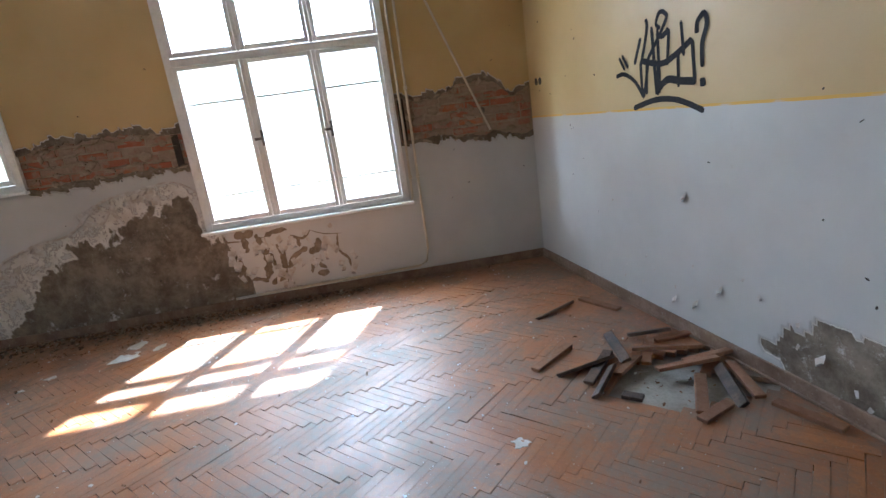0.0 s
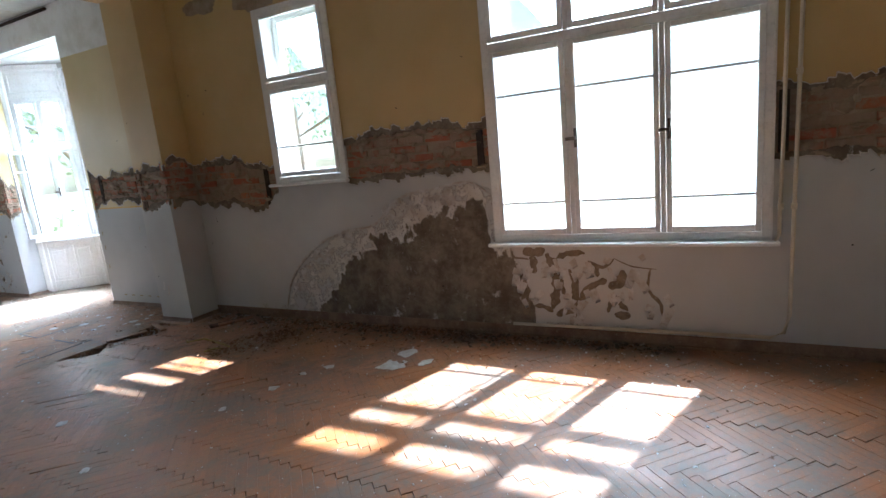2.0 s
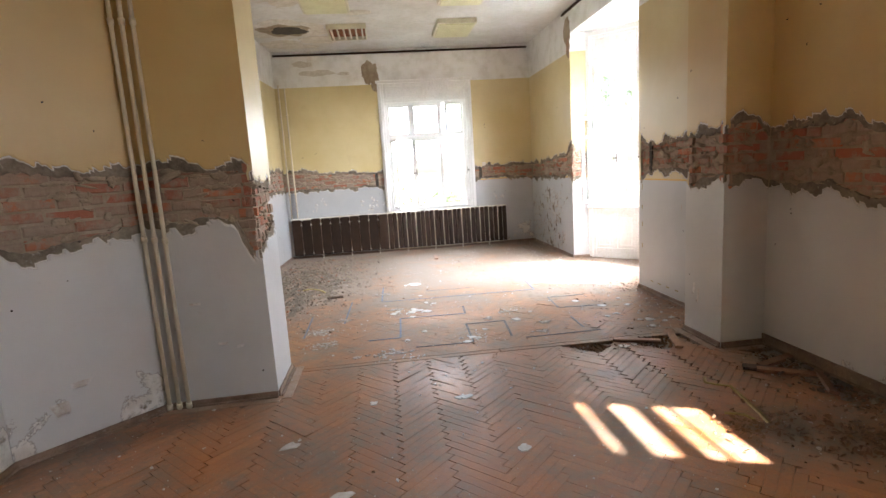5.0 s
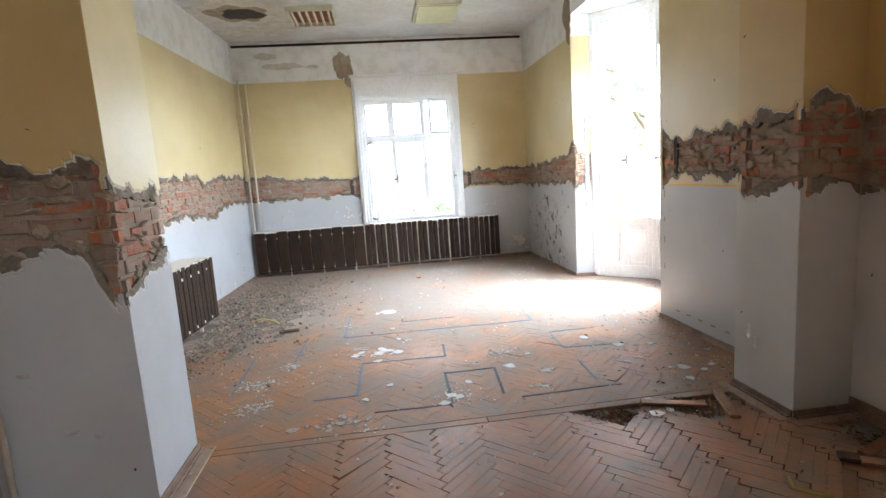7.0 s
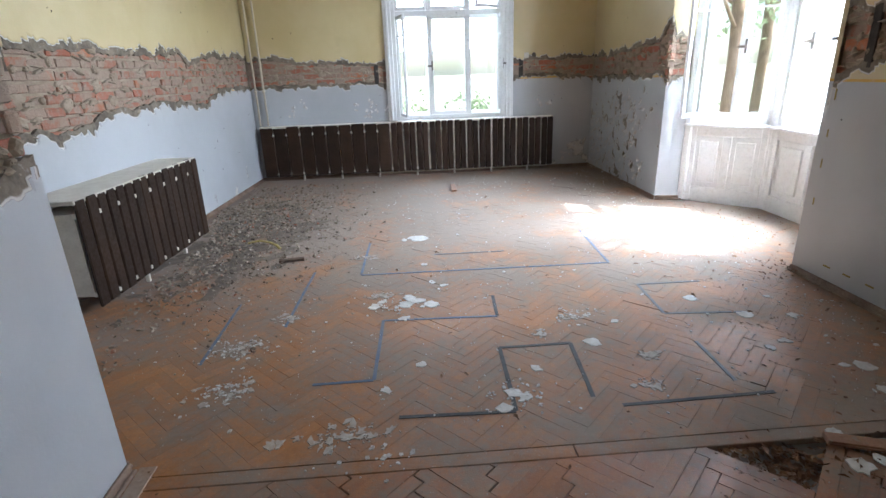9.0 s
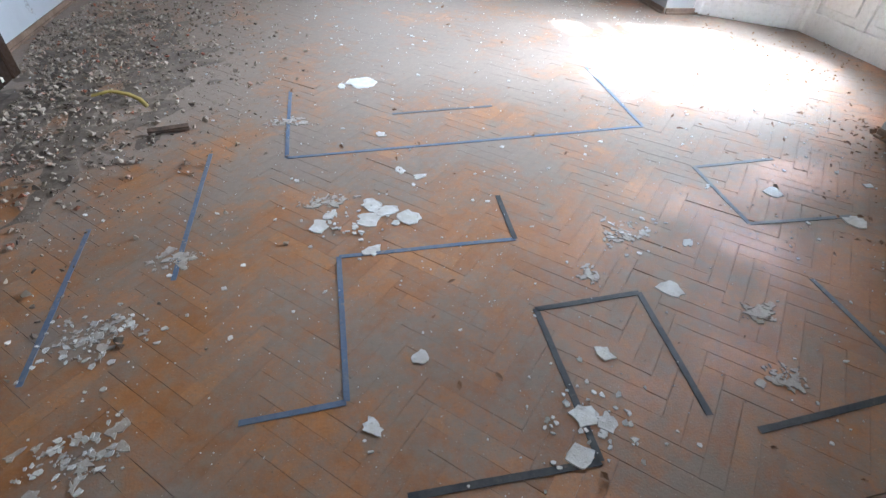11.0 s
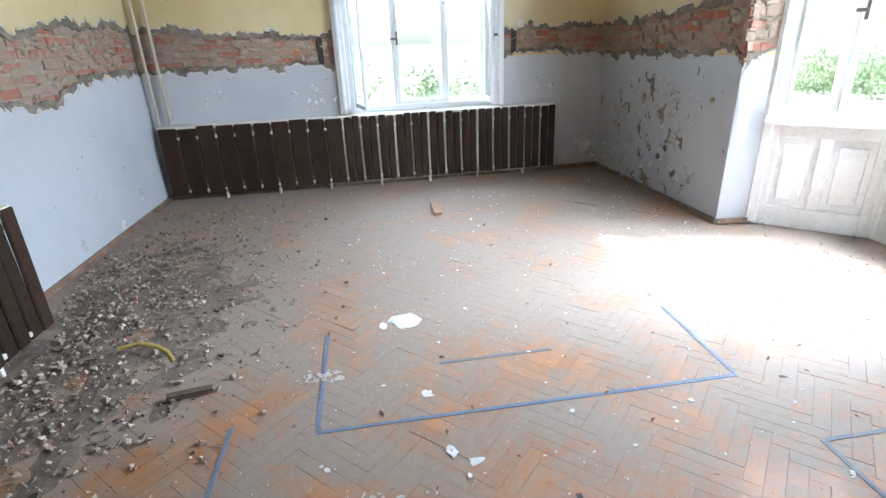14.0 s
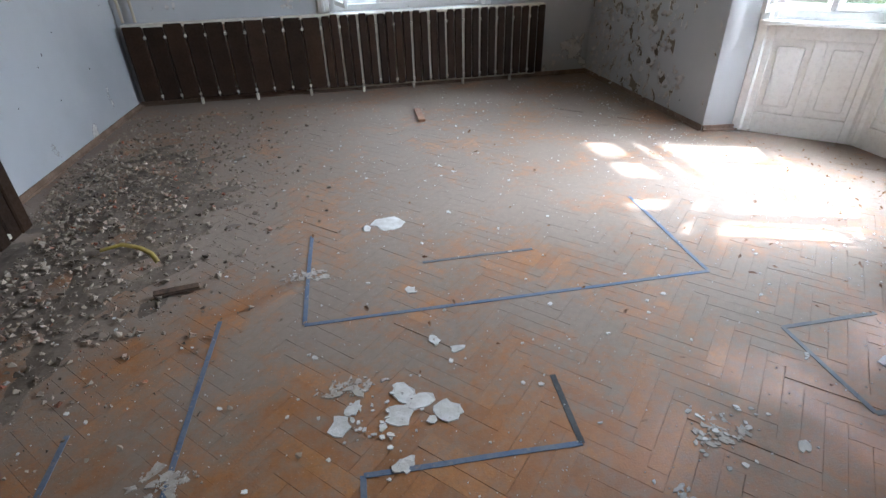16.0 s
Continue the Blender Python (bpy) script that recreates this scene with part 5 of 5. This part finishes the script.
rnd = random.Random(77)
for x, y, r in ((2.08, 7.0, 0.055), (2.13, 7.06, 0.04), (2.31, 7.10, 0.06), (2.36, 7.03, 0.06), (2.28, 6.99, 0.05), (2.45, 6.98, 0.062), (2.265, 6.80, 0.04), (2.22, 6.96, 0.02), (2.39, 6.95, 0.022), (2.40, 8.39, 0.10), (2.27, 8.36, 0.035), (3.31, 6.37, 0.05), (2.78, 5.96, 0.042), (2.72, 5.85, 0.04), (2.84, 5.92, 0.03),
                (4.11, 6.83, 0.05), (4.31, 6.57, 0.05), (2.94, 6.16, 0.035), (2.36, 6.26, 0.03), (2.19, 6.05, 0.035), (3.52, 6.59, 0.03), (4.53, 5.97, 0.05), (4.32, 6.25, 0.04), (3.97, 5.36, 0.05), (2.47, 7.35, 0.028), (2.55, 7.28, 0.03), (2.43, 7.71, 0.035), (4.20, 2.20, 0.13), (4.44, 2.19, 0.09), (4.30, 1.95, 0.06), (1.41, 4.34, 0.06), (1.75, 3.79, 0.06), (3.60, 2.88, 0.045), (2.74, 4.03, 0.045), (3.24, 3.0, 0.03), (2.48, 4.74, 0.035), (4.03, 2.69, 0.05), (3.87, 2.83, 0.035), (2.44, 3.22, 0.035), (1.89, 4.79, 0.03), (2.53, 4.75, 0.045), (2.05, -0.62, 0.05), (4.75, 5.97, 0.035), (4.57, 6.52, 0.035), (4.20, 6.19, 0.03), (4.46, 5.78, 0.035), (4.44, 5.99, 0.025), (4.07, 5.38, 0.035), (4.64, 5.89, 0.03), (4.59, 6.79, 0.025), (4.02, 5.54, 0.03)):
    bm = bmesh.new()
    m = pose(0, 0, 0.002, rnd.uniform(-3, 3), rnd.uniform(-3, 3), rnd.uniform(0, 360))
    shard_mesh(bm, m, r, rnd)
    ob = part("plaster_shard", bm, CHALK)
    ob.location = (x, y, 0)
    tagged(ob, "broken flat flake of white plaster on the parquet", "plaster shard", "plaster shards on the floor")
bm = bmesh.new()
for _ in range(4600):
    if rnd.random() < 0.45:
        x, y = rnd.uniform(-0.1, 4.95), rnd.uniform(-1.6, 5.4)
    else:
        x, y = rnd.uniform(0.2, 5.0), rnd.uniform(5.7, 11.3)
    if rnd.random() < 0.22:
        x = 4.95 - abs(rnd.gauss(0, 0.35))
    r = 0.0022 + 0.012 * rnd.random() ** 7
    shard_mesh(bm, pose(x, y, 0.003, rnd.uniform(-20, 20), rnd.uniform(-20, 20), rnd.uniform(0, 360)), r, rnd, 0.003)
for cx, cy, n in ((2.2, 7.0, 40), (2.8, 5.95, 50), (1.35, 6.55, 60), (1.4, 6.15, 50), (3.29, 6.7, 30), (2.1, 5.6, 30)):
    for _ in range(n):
        shard_mesh(bm, pose(cx + rnd.gauss(0, 0.09), cy + rnd.gauss(0, 0.07), 0.003, rnd.uniform(-20, 20), rnd.uniform(-20, 20), rnd.uniform(0, 360)), rnd.uniform(0.004, 0.014), rnd, 0.003)
tagged(part("plaster_crumbs", bm, CHALK), "white crumbs of plaster strewn over the parquet", "plaster crumbs", "", "stuff")
# pale lime smears
bm = bmesh.new()
for x, y, rx, ry in ((1.35, 6.55, 0.13, 0.07), (1.40, 6.13, 0.12, 0.08), (3.29, 6.69, 0.07, 0.05), (2.0, 5.75, 0.22, 0.06), (2.10, 7.16, 0.10, 0.04), (1.55, 6.9, 0.08, 0.05), (3.05, 6.5, 0.03, 0.03), (3.55, 6.2, 0.05, 0.04), (3.45, 5.95, 0.05, 0.04), (1.95, 7.95, 0.09, 0.05)):
    for k in range(64):
        f = 0.02 + 0.16 * rnd.random() ** 3
        blob(bm, pose(x + rnd.gauss(0, rx * 0.55), y + rnd.gauss(0, ry * 0.55), 0.0025 + 0.00003 * k, 90) @ pose(0, 0, 0, 0, rnd.uniform(0, 180), 0), 0.1 * f + rx * f * 0.3, (0.1 * f + rx * f * 0.3) * rnd.uniform(0.4, 1.0), rnd.random() * 90, 0.0008, 11, 0, 0.8)
tagged(part("lime_smears", bm, LIME), "smeared lime powder on the parquet", "lime smears", "", "stuff")


# ---- rubble along the wall ----
def chunk(bm, c, r, rnd, mi=0):
    pts = [Vector((rnd.gauss(0, 1), rnd.gauss(0, 1), rnd.gauss(0, 0.7))).normalized() * r * rnd.uniform(0.6, 1.1) for _ in range(8)]
    vs = [bm.verts.new(p + c) for p in pts]
    got = bmesh.ops.convex_hull(bm, input=vs)
    for g in got["geom"]:
        if isinstance(g, bmesh.types.BMFace):
            g.material_index = mi
    dead = list({v for v in got["geom_interior"] + got["geom_unused"] if isinstance(v, bmesh.types.BMVert)})
    if dead:
        bmesh.ops.delete(bm, geom=dead, context="VERTS")


kinds = []
for k in range(9):
    one = bmesh.new()
    chunk(one, Vector((0, 0, 0)), 1.0, random.Random(k))
    one.verts.index_update()
    kinds.append(([v.co.copy() for v in one.verts], [tuple(v.index for v in f.verts) for f in one.faces]))
    one.free()
verts, faces, mats = [], [], []
for _ in range(17000):
    y = 8.9 + rnd.gauss(0, 1.15)
    if not 6.3 < y < 11.1:
        continue
    wallx = -0.1 + 0.31 * (y - 5.63) / 5.92
    x = wallx + 0.10 + abs(rnd.gauss(0.45, 0.52)) + 0.05 * math.sin(y * 5)
    if x > wallx + 2.0 or (7.0 < y < 8.85 and x < wallx + 0.38):
        continue
    r = 0.0025 + 0.021 * rnd.random() ** 6
    heap = 0.035 * max(0.0, 1 - abs(y - 8.9) / 1.3) * max(0.0, 1 - abs(x - 0.75) / 0.5)
    m = pose(x, y, r * 0.5 + heap * rnd.random(), rnd.uniform(-35, 35), rnd.uniform(-35, 35), rnd.uniform(0, 360))
    vs, fs = kinds[rnd.randrange(9)]
    b = len(verts)
    sq = rnd.uniform(0.45, 0.9)
    verts += [m @ (Vector((v.x, v.y, v.z * sq)) * r) for v in vs]
    mi = 1 if rnd.random() < 0.10 else 2 if rnd.random() < 0.28 else 0
    faces += [tuple(b + q for q in f) for f in fs]
    mats += [mi] * len(fs)
me = bpy.data.meshes.new("rubble")
me.from_pydata(verts, [], faces)
for m in (RUBBLE, BRICK, DIRT):
    me.materials.append(m)
me.polygons.foreach_set("material_index", mats)
tagged(part("rubble", me, None), "grey plaster rubble and brick crumbs heaped along the wall", "rubble", "", "stuff")
# fallen render and dirt along the foot of the window wall
verts, faces, mats = [], [], []
for _ in range(2600):
    y = rnd.uniform(0.2, 4.9)
    x = 4.985 - abs(rnd.gauss(0, 0.16 if y > 1.4 else 0.07))
    r = 0.003 + 0.030 * rnd.random() ** 5
    m = pose(x, y, r * 0.4, rnd.uniform(-30, 30), rnd.uniform(-30, 30), rnd.uniform(0, 360))
    vs, fs = kinds[rnd.randrange(9)]
    b = len(verts)
    sq = rnd.uniform(0.3, 0.8)
    verts += [m @ (Vector((v.x, v.y, v.z * sq)) * r) for v in vs]
    faces += [tuple(b + q for q in f) for f in fs]
    mats += [0 if rnd.random() < 0.45 else 1] * len(fs)
me = bpy.data.meshes.new("fallen_render")
me.from_pydata(verts, [], faces)
for m in (RUBBLE, DIRT):
    me.materials.append(m)
me.polygons.foreach_set("material_index", mats)
tagged(part("fallen_render", me, None), "crumbled render and dirt along the window wall", "rubble", "", "stuff")
# the dirt it lies in
bm = bmesh.new()
grid = {}
for i in range(30):
    for j in range(70):
        y = 6.4 + 4.7 * j / 69
        x = 0.0 + 0.31 * (y - 5.63) / 5.92 + 1.75 * i / 29
        f = max(0.0, 1 - abs(y - 8.8) / 2.2) * max(0.0, 1 - abs(i / 29 - 0.35) / 0.62)
        grid[i, j] = bm.verts.new((x, y, -0.009 + 0.022 * f + 0.03 * f * noise.noise(Vector((x * 6, y * 6, 1))) + 0.006 * noise.noise(Vector((x * 20, y * 20, 2)))))
for i in range(29):
    for j in range(69):
        bm.faces.new((grid[i, j], grid[i + 1, j], grid[i + 1, j + 1], grid[i, j + 1]))
tagged(part("dirt", bm, DIRT), "dry grey dirt under the rubble", "dirt", "", "stuff")


# ---- loose parquet blocks ----
def loose_block(at, L=0.38, W=0.058, dark=False, label="loose torn-up parquet block", group="torn-up parquet blocks"):
    bm = bmesh.new()
    soft_box(bm, -L / 2, L / 2, -W / 2, W / 2, 0, 0.022, 0.0025)
    soft_box(bm, -L / 2 + 0.004, L / 2 - 0.004, -W / 2 - 0.006, -W / 2 + 0.001, 0.008, 0.014, 0.001)
    ob = part("parquet_block", bm, TARRED if dark else LOOSE)
    ob.matrix_world = at
    return tagged(ob, label + (", tar-black underneath" if dark else ""), "parquet block", group)


# blocks lying flat round the broken spot
for x, y, L, rz, dark in ((3.50, -1.69, 0.38, 25, False), (2.81, -1.06, 0.39, 127, False), (2.78, -1.93, 0.38, 91, False), (2.13, -1.64, 0.38, 148, False), (2.18, -1.92, 0.37, 166, False), (1.96, -1.60, 0.22, 112, False),
                          (3.08, -2.03, 0.38, 8, False), (1.80, -1.96, 0.31, 21, False), (2.22, -1.30, 0.11, 49, True), (2.62, -1.60, 0.24, 150, False), (2.70, -1.66, 0.24, 150, False)):
    loose_block(pose(x, y, 0.003, 0, 0.6, rz), L, dark=dark)
# blocks on edge or tipped over others
for x, y, z, L, rz, roll, dark in ((3.52, -1.34, 0.004, 0.38, 115, 28, True), (2.84, -1.74, 0.030, 0.27, 79, 20, True), (2.60, -1.72, 0.034, 0.40, 66, 14, False), (2.72, -1.46, 0.040, 0.36, 172, 22, True), (2.60, -1.20, 0.014, 0.38, 100, 35, True),
                                   (2.40, -1.23, 0.016, 0.33, 139, 40, True), (2.58, -1.27, 0.006, 0.38, 138, 0, True), (2.38, -1.72, 0.034, 0.36, 85, 12, False), (2.43, -1.93, 0.030, 0.40, 90, 10, False), (2.14, -1.82, 0.012, 0.38, 162, 46, True), (2.52, -1.43, 0.012, 0.24, 124, 15, False)):
    loose_block(pose(x, y, z, roll, 3, rz), L, dark=dark)
for x, y, rz, roll in ((4.42, 5.36, 70, 0), (4.12, 5.44, -18, 2), (4.85, 4.75, 20, 10), (4.78, 4.55, -30, 5), (4.88, 4.35, 60, 20)):
    loose_block(pose(x, y, 0.002, roll, 1, rz), label="loose parquet block beside the hole", group="loose blocks by the pier")
loose_block(pose(4.70, 4.62, 0.004, 8, 1, -30), 0.34, 0.06, True, "dark broken board at the pier foot", "")
it = loose_block(pose(2.90, 10.39, 0.003, 0, 0, 88), 0.36, 0.06, False, "short plank lying alone on the dusty floor", "")
loose_block(pose(1.35, 7.95, 0.012, 20, 0, 8), 0.20, 0.03, True, "splintered stick in the rubble", "")


# ---- leaf litter ----
def leaf(bm, m, r, rnd):
    p = [(-1, 0, 0), (-0.3, 0.5, 0.25), (0.6, 0.4, 0.1), (1.1, 0, 0.3), (0.5, -0.45, 0.2), (-0.4, -0.5, 0.05)]
    v = [bm.verts.new(m @ Vector((x * r, y * r, (z + rnd.uniform(-0.15, 0.25)) * r))) for x, y, z in p]
    c = bm.verts.new(m @ Vector((0, 0, 0)))
    for k in range(6):
        bm.faces.new((c, v[k], v[(k + 1) % 6]))


bm = bmesh.new()
for n, cx, cy, sx, sy, lo, z in ((620, 4.05, 5.38, 0.34, 0.07, 0.022, -0.025), (260, 3.62, 5.40, 0.12, 0.08, 0.02, -0.025), (160, 4.88, 4.6, 0.08, 0.25, 0.02, -0.02), (170, 4.12, 3.95, 0.14, 0.10, 0.018, 0.004), (260, 4.50, 3.68, 0.16, 0.14, 0.02, 0.006), (520, 4.90, 2.4, 0.06, 1.2, 0.018, 0.004), (160, 4.55, 3.0, 0.3, 1.2, 0.014, 0.004), (60, 2.2, -1.5, 0.3, 0.2, 0.012, -0.02), (150, 5.5, 8.3, 0.3, 0.5, 0.012, 0.004), (60, 5.02, 7.25, 0.1, 0.15, 0.014, 0.004)):
    for _ in range(n):
        x, y = cx + rnd.gauss(0, sx), cy + rnd.gauss(0, sy)
        if 4.0 < cx < 5 and x > 4.98:
            x = 9.96 - x
        leaf(bm, pose(x, y, z + rnd.uniform(0, 0.018), rnd.uniform(-40, 40), rnd.uniform(-40, 40), rnd.uniform(0, 360)), lo * rnd.uniform(0.5, 1.2), rnd)
tagged(part("dead_leaves", bm, LEAF), "brown dead leaves and wood scraps on the floor", "dead leaves", "", "stuff")
bm = bmesh.new()
for _ in range(900):
    a = rnd.random()
    x, y = (rnd.uniform(0.3, 4.9), rnd.uniform(-1.5, 11.2)) if a < 0.5 else (rnd.gauss(4.5, 0.35), rnd.gauss(6.6, 0.7)) if a < 0.75 else (4.95 - abs(rnd.gauss(0, 0.3)), rnd.uniform(0, 4.5))
    x = min(x, 4.97)
    leaf(bm, pose(x, y, 0.005, rnd.uniform(-25, 25), rnd.uniform(-25, 25), rnd.uniform(0, 360)), 0.004 + 0.016 * rnd.random() ** 2.5, rnd)
tagged(part("litter", bm, LEAF), "scattered brown scraps on the parquet", "litter", "", "stuff")


def ribbon(label, pts, w, mat):
    bm = bmesh.new()
    rows = []
    o = Vector(pts[0])
    pts = [Vector(p) for p in pts]
    for i, p in enumerate(pts):
        d = (pts[min(i + 1, len(pts) - 1)] - pts[max(i - 1, 0)]).normalized()
        s = Vector((-d.y, d.x, 0.35)).normalized() * w / 2
        rows.append([bm.verts.new(p - o + s), bm.verts.new(p - o - s), bm.verts.new(p - o - s + Vector((0, 0, 0.002))), bm.verts.new(p - o + s + Vector((0, 0, 0.002)))])
    for a, b in zip(rows, rows[1:]):
        for j in range(4):
            f = bm.faces.new((a[j], a[(j + 1) % 4], b[(j + 1) % 4], b[j]))
            f.smooth = True
    ob = part("strap", bm, mat)
    ob.location = o
    tagged(ob, label, "strap")


ribbon("twisted yellow plastic strap on the parquet", [(4.20, 4.62, 0.010), (4.15, 4.53, 0.014), (4.20, 4.47, 0.018), (4.27, 4.44, 0.012), (4.24, 4.33, 0.016), (4.21, 4.18, 0.014), (4.19, 4.07, 0.012), (4.16, 3.96, 0.010)], 0.022, YELLOW)
ribbon("short crumpled yellow plastic strap among leaves", [(4.0, 4.12, 0.012), (4.04, 4.09, 0.018), (4.09, 4.07, 0.014), (4.11, 4.01, 0.012)], 0.02, YELLOW)
ribbon("dirty yellow strap in the rubble", [(0.88, 8.38, 0.05), (0.98, 8.40, 0.06), (1.08, 8.36, 0.05), (1.15, 8.30, 0.04), (1.20, 8.22, 0.03)], 0.025, YELLOW)

# dashed masking tape on the wall of the bay side
for u, z, h in ((1.50, 1.18, 0.07), (1.50, 0.95, 0.05), (1.50, 0.75, 0.06), (1.50, 0.5, 0.05), (0.12, 1.22, 0.08), (0.12, 1.05, 0.07), (0.12, 0.9, 0.05), (0.12, 0.35, 0.06)):
    bm = bmesh.new()
    soft_box(bm, u - 0.006, u + 0.006, 0.001, 0.003, z, z + h, 0.0008, mB1)
    tagged(part("masking_tape", bm, YELLOW), "scrap of yellow masking tape on the white wall", "tape", "masking tape scraps")
for u in (0.25, 0.42, 0.6, 0.78, 0.95, 1.12, 1.28):
    bm = bmesh.new()
    soft_box(bm, u - 0.03, u + 0.03, 0.001, 0.003, 0.13, 0.142, 0.0008, mB1)
    tagged(part("masking_tape", bm, YELLOW), "scrap of yellow masking tape on the white wall", "tape", "masking tape scraps")


# ---- outside ----
bm = bmesh.new()
box(bm, -300, 300, -300, 300, -1.4, -1.2)
tagged(part("ground", bm, GRASS), "sunlit grass outside the windows", "ground", "", "structure")


def tree(x, y, h, r, seed):
    rnd = random.Random(seed)
    it = thing("tree", "leafy green tree outside the windows", "tree", Matrix.Translation((x, y, -1.2)), "trees outside")
    bm = bmesh.new()
    tube(bm, [(0, 0, 0), (0.1, 0.05, h * 0.3), (0.0, 0.15, h * 0.6), (0.1, 0.1, h * 0.85)], 0.16, 8)
    for k in range(6):
        a, z = rnd.uniform(0, 6.28), h * rnd.uniform(0.35, 0.7)
        tube(bm, [(0.05, 0.1, z), (r * 0.4 * math.cos(a), r * 0.4 * math.sin(a), z + 0.5), (r * 0.8 * math.cos(a), r * 0.8 * math.sin(a), z + 1.1)], 0.05, 6)
    part("trunk", bm, BOARD, it)
    verts, faces = [], []
    puffs = [(rnd.gauss(0, r * 0.45), rnd.gauss(0, r * 0.45), h * 0.72 + rnd.gauss(0, h * 0.14), r * rnd.uniform(0.3, 0.5)) for _ in range(16)]
    for _ in range(2600):
        cx, cy, cz, pr = puffs[rnd.randrange(16)]
        d = Vector((rnd.gauss(0, 1), rnd.gauss(0, 1), rnd.gauss(0, 1))).normalized() * pr * rnd.random() ** 0.4
        m = pose(cx + d.x, cy + d.y, cz + d.z, rnd.uniform(0, 360), rnd.uniform(0, 360), 0)
        s = rnd.uniform(0.06, 0.13)
        b = len(verts)
        verts += [m @ Vector(v) for v in ((-s, 0, 0), (0, s * 0.6, s * 0.2), (s, 0, 0), (0, -s * 0.6, s * 0.2))]
        faces.append((b, b + 1, b + 2, b + 3))
    me = bpy.data.meshes.new("crown")
    me.from_pydata(verts, [], faces)
    me.materials.append(FOLIAGE)
    part("crown", me, None, it)


for x, y, h, r, sd in ((14, 21, 11, 3.5, 2), (10.5, 17, 9, 3.2, 3), (17, 14, 9, 3.0, 4), (2, 22, 9, 3.2, 5), (9.5, 26, 10, 3.4, 6), (-3, 25, 10, 3.4, 7)):
    tree(x, y, h, r, sd)


def shrubs(label, x0, x1, y0, y1, n, seed):
    rnd = random.Random(seed)
    verts, faces = [], []
    clumps = [(rnd.uniform(x0, x1), rnd.uniform(y0, y1), rnd.uniform(-1.1, 0.1), rnd.uniform(0.4, 0.7)) for _ in range(160)]
    for _ in range(n):
        cx, cy, cz, r = clumps[rnd.randrange(160)]
        m = pose(cx + rnd.gauss(0, r * 0.6), cy + rnd.gauss(0, r * 0.6), max(-1.15, cz + rnd.gauss(0, r * 0.6)), rnd.uniform(0, 360), rnd.uniform(0, 360), 0)
        s = rnd.uniform(0.05, 0.12)
        b = len(verts)
        verts += [m @ Vector(v) for v in ((-s, 0, 0), (0, s * 0.6, s * 0.2), (s, 0, 0), (0, -s * 0.6, s * 0.2))]
        faces.append((b, b + 1, b + 2, b + 3))
    me = bpy.data.meshes.new("shrubs")
    me.from_pydata(verts, [], faces)
    me.materials.append(FOLIAGE)
    tagged(part("shrubs", me, None), label, "shrubs", "", "stuff")


shrubs("sunlit green shrubs beyond the window wall", 21.0, 25.0, 10, 30, 14000, 31)
shrubs("sunlit green shrubs beyond the end window", -8, 14, 23.0, 26.0, 7000, 32)
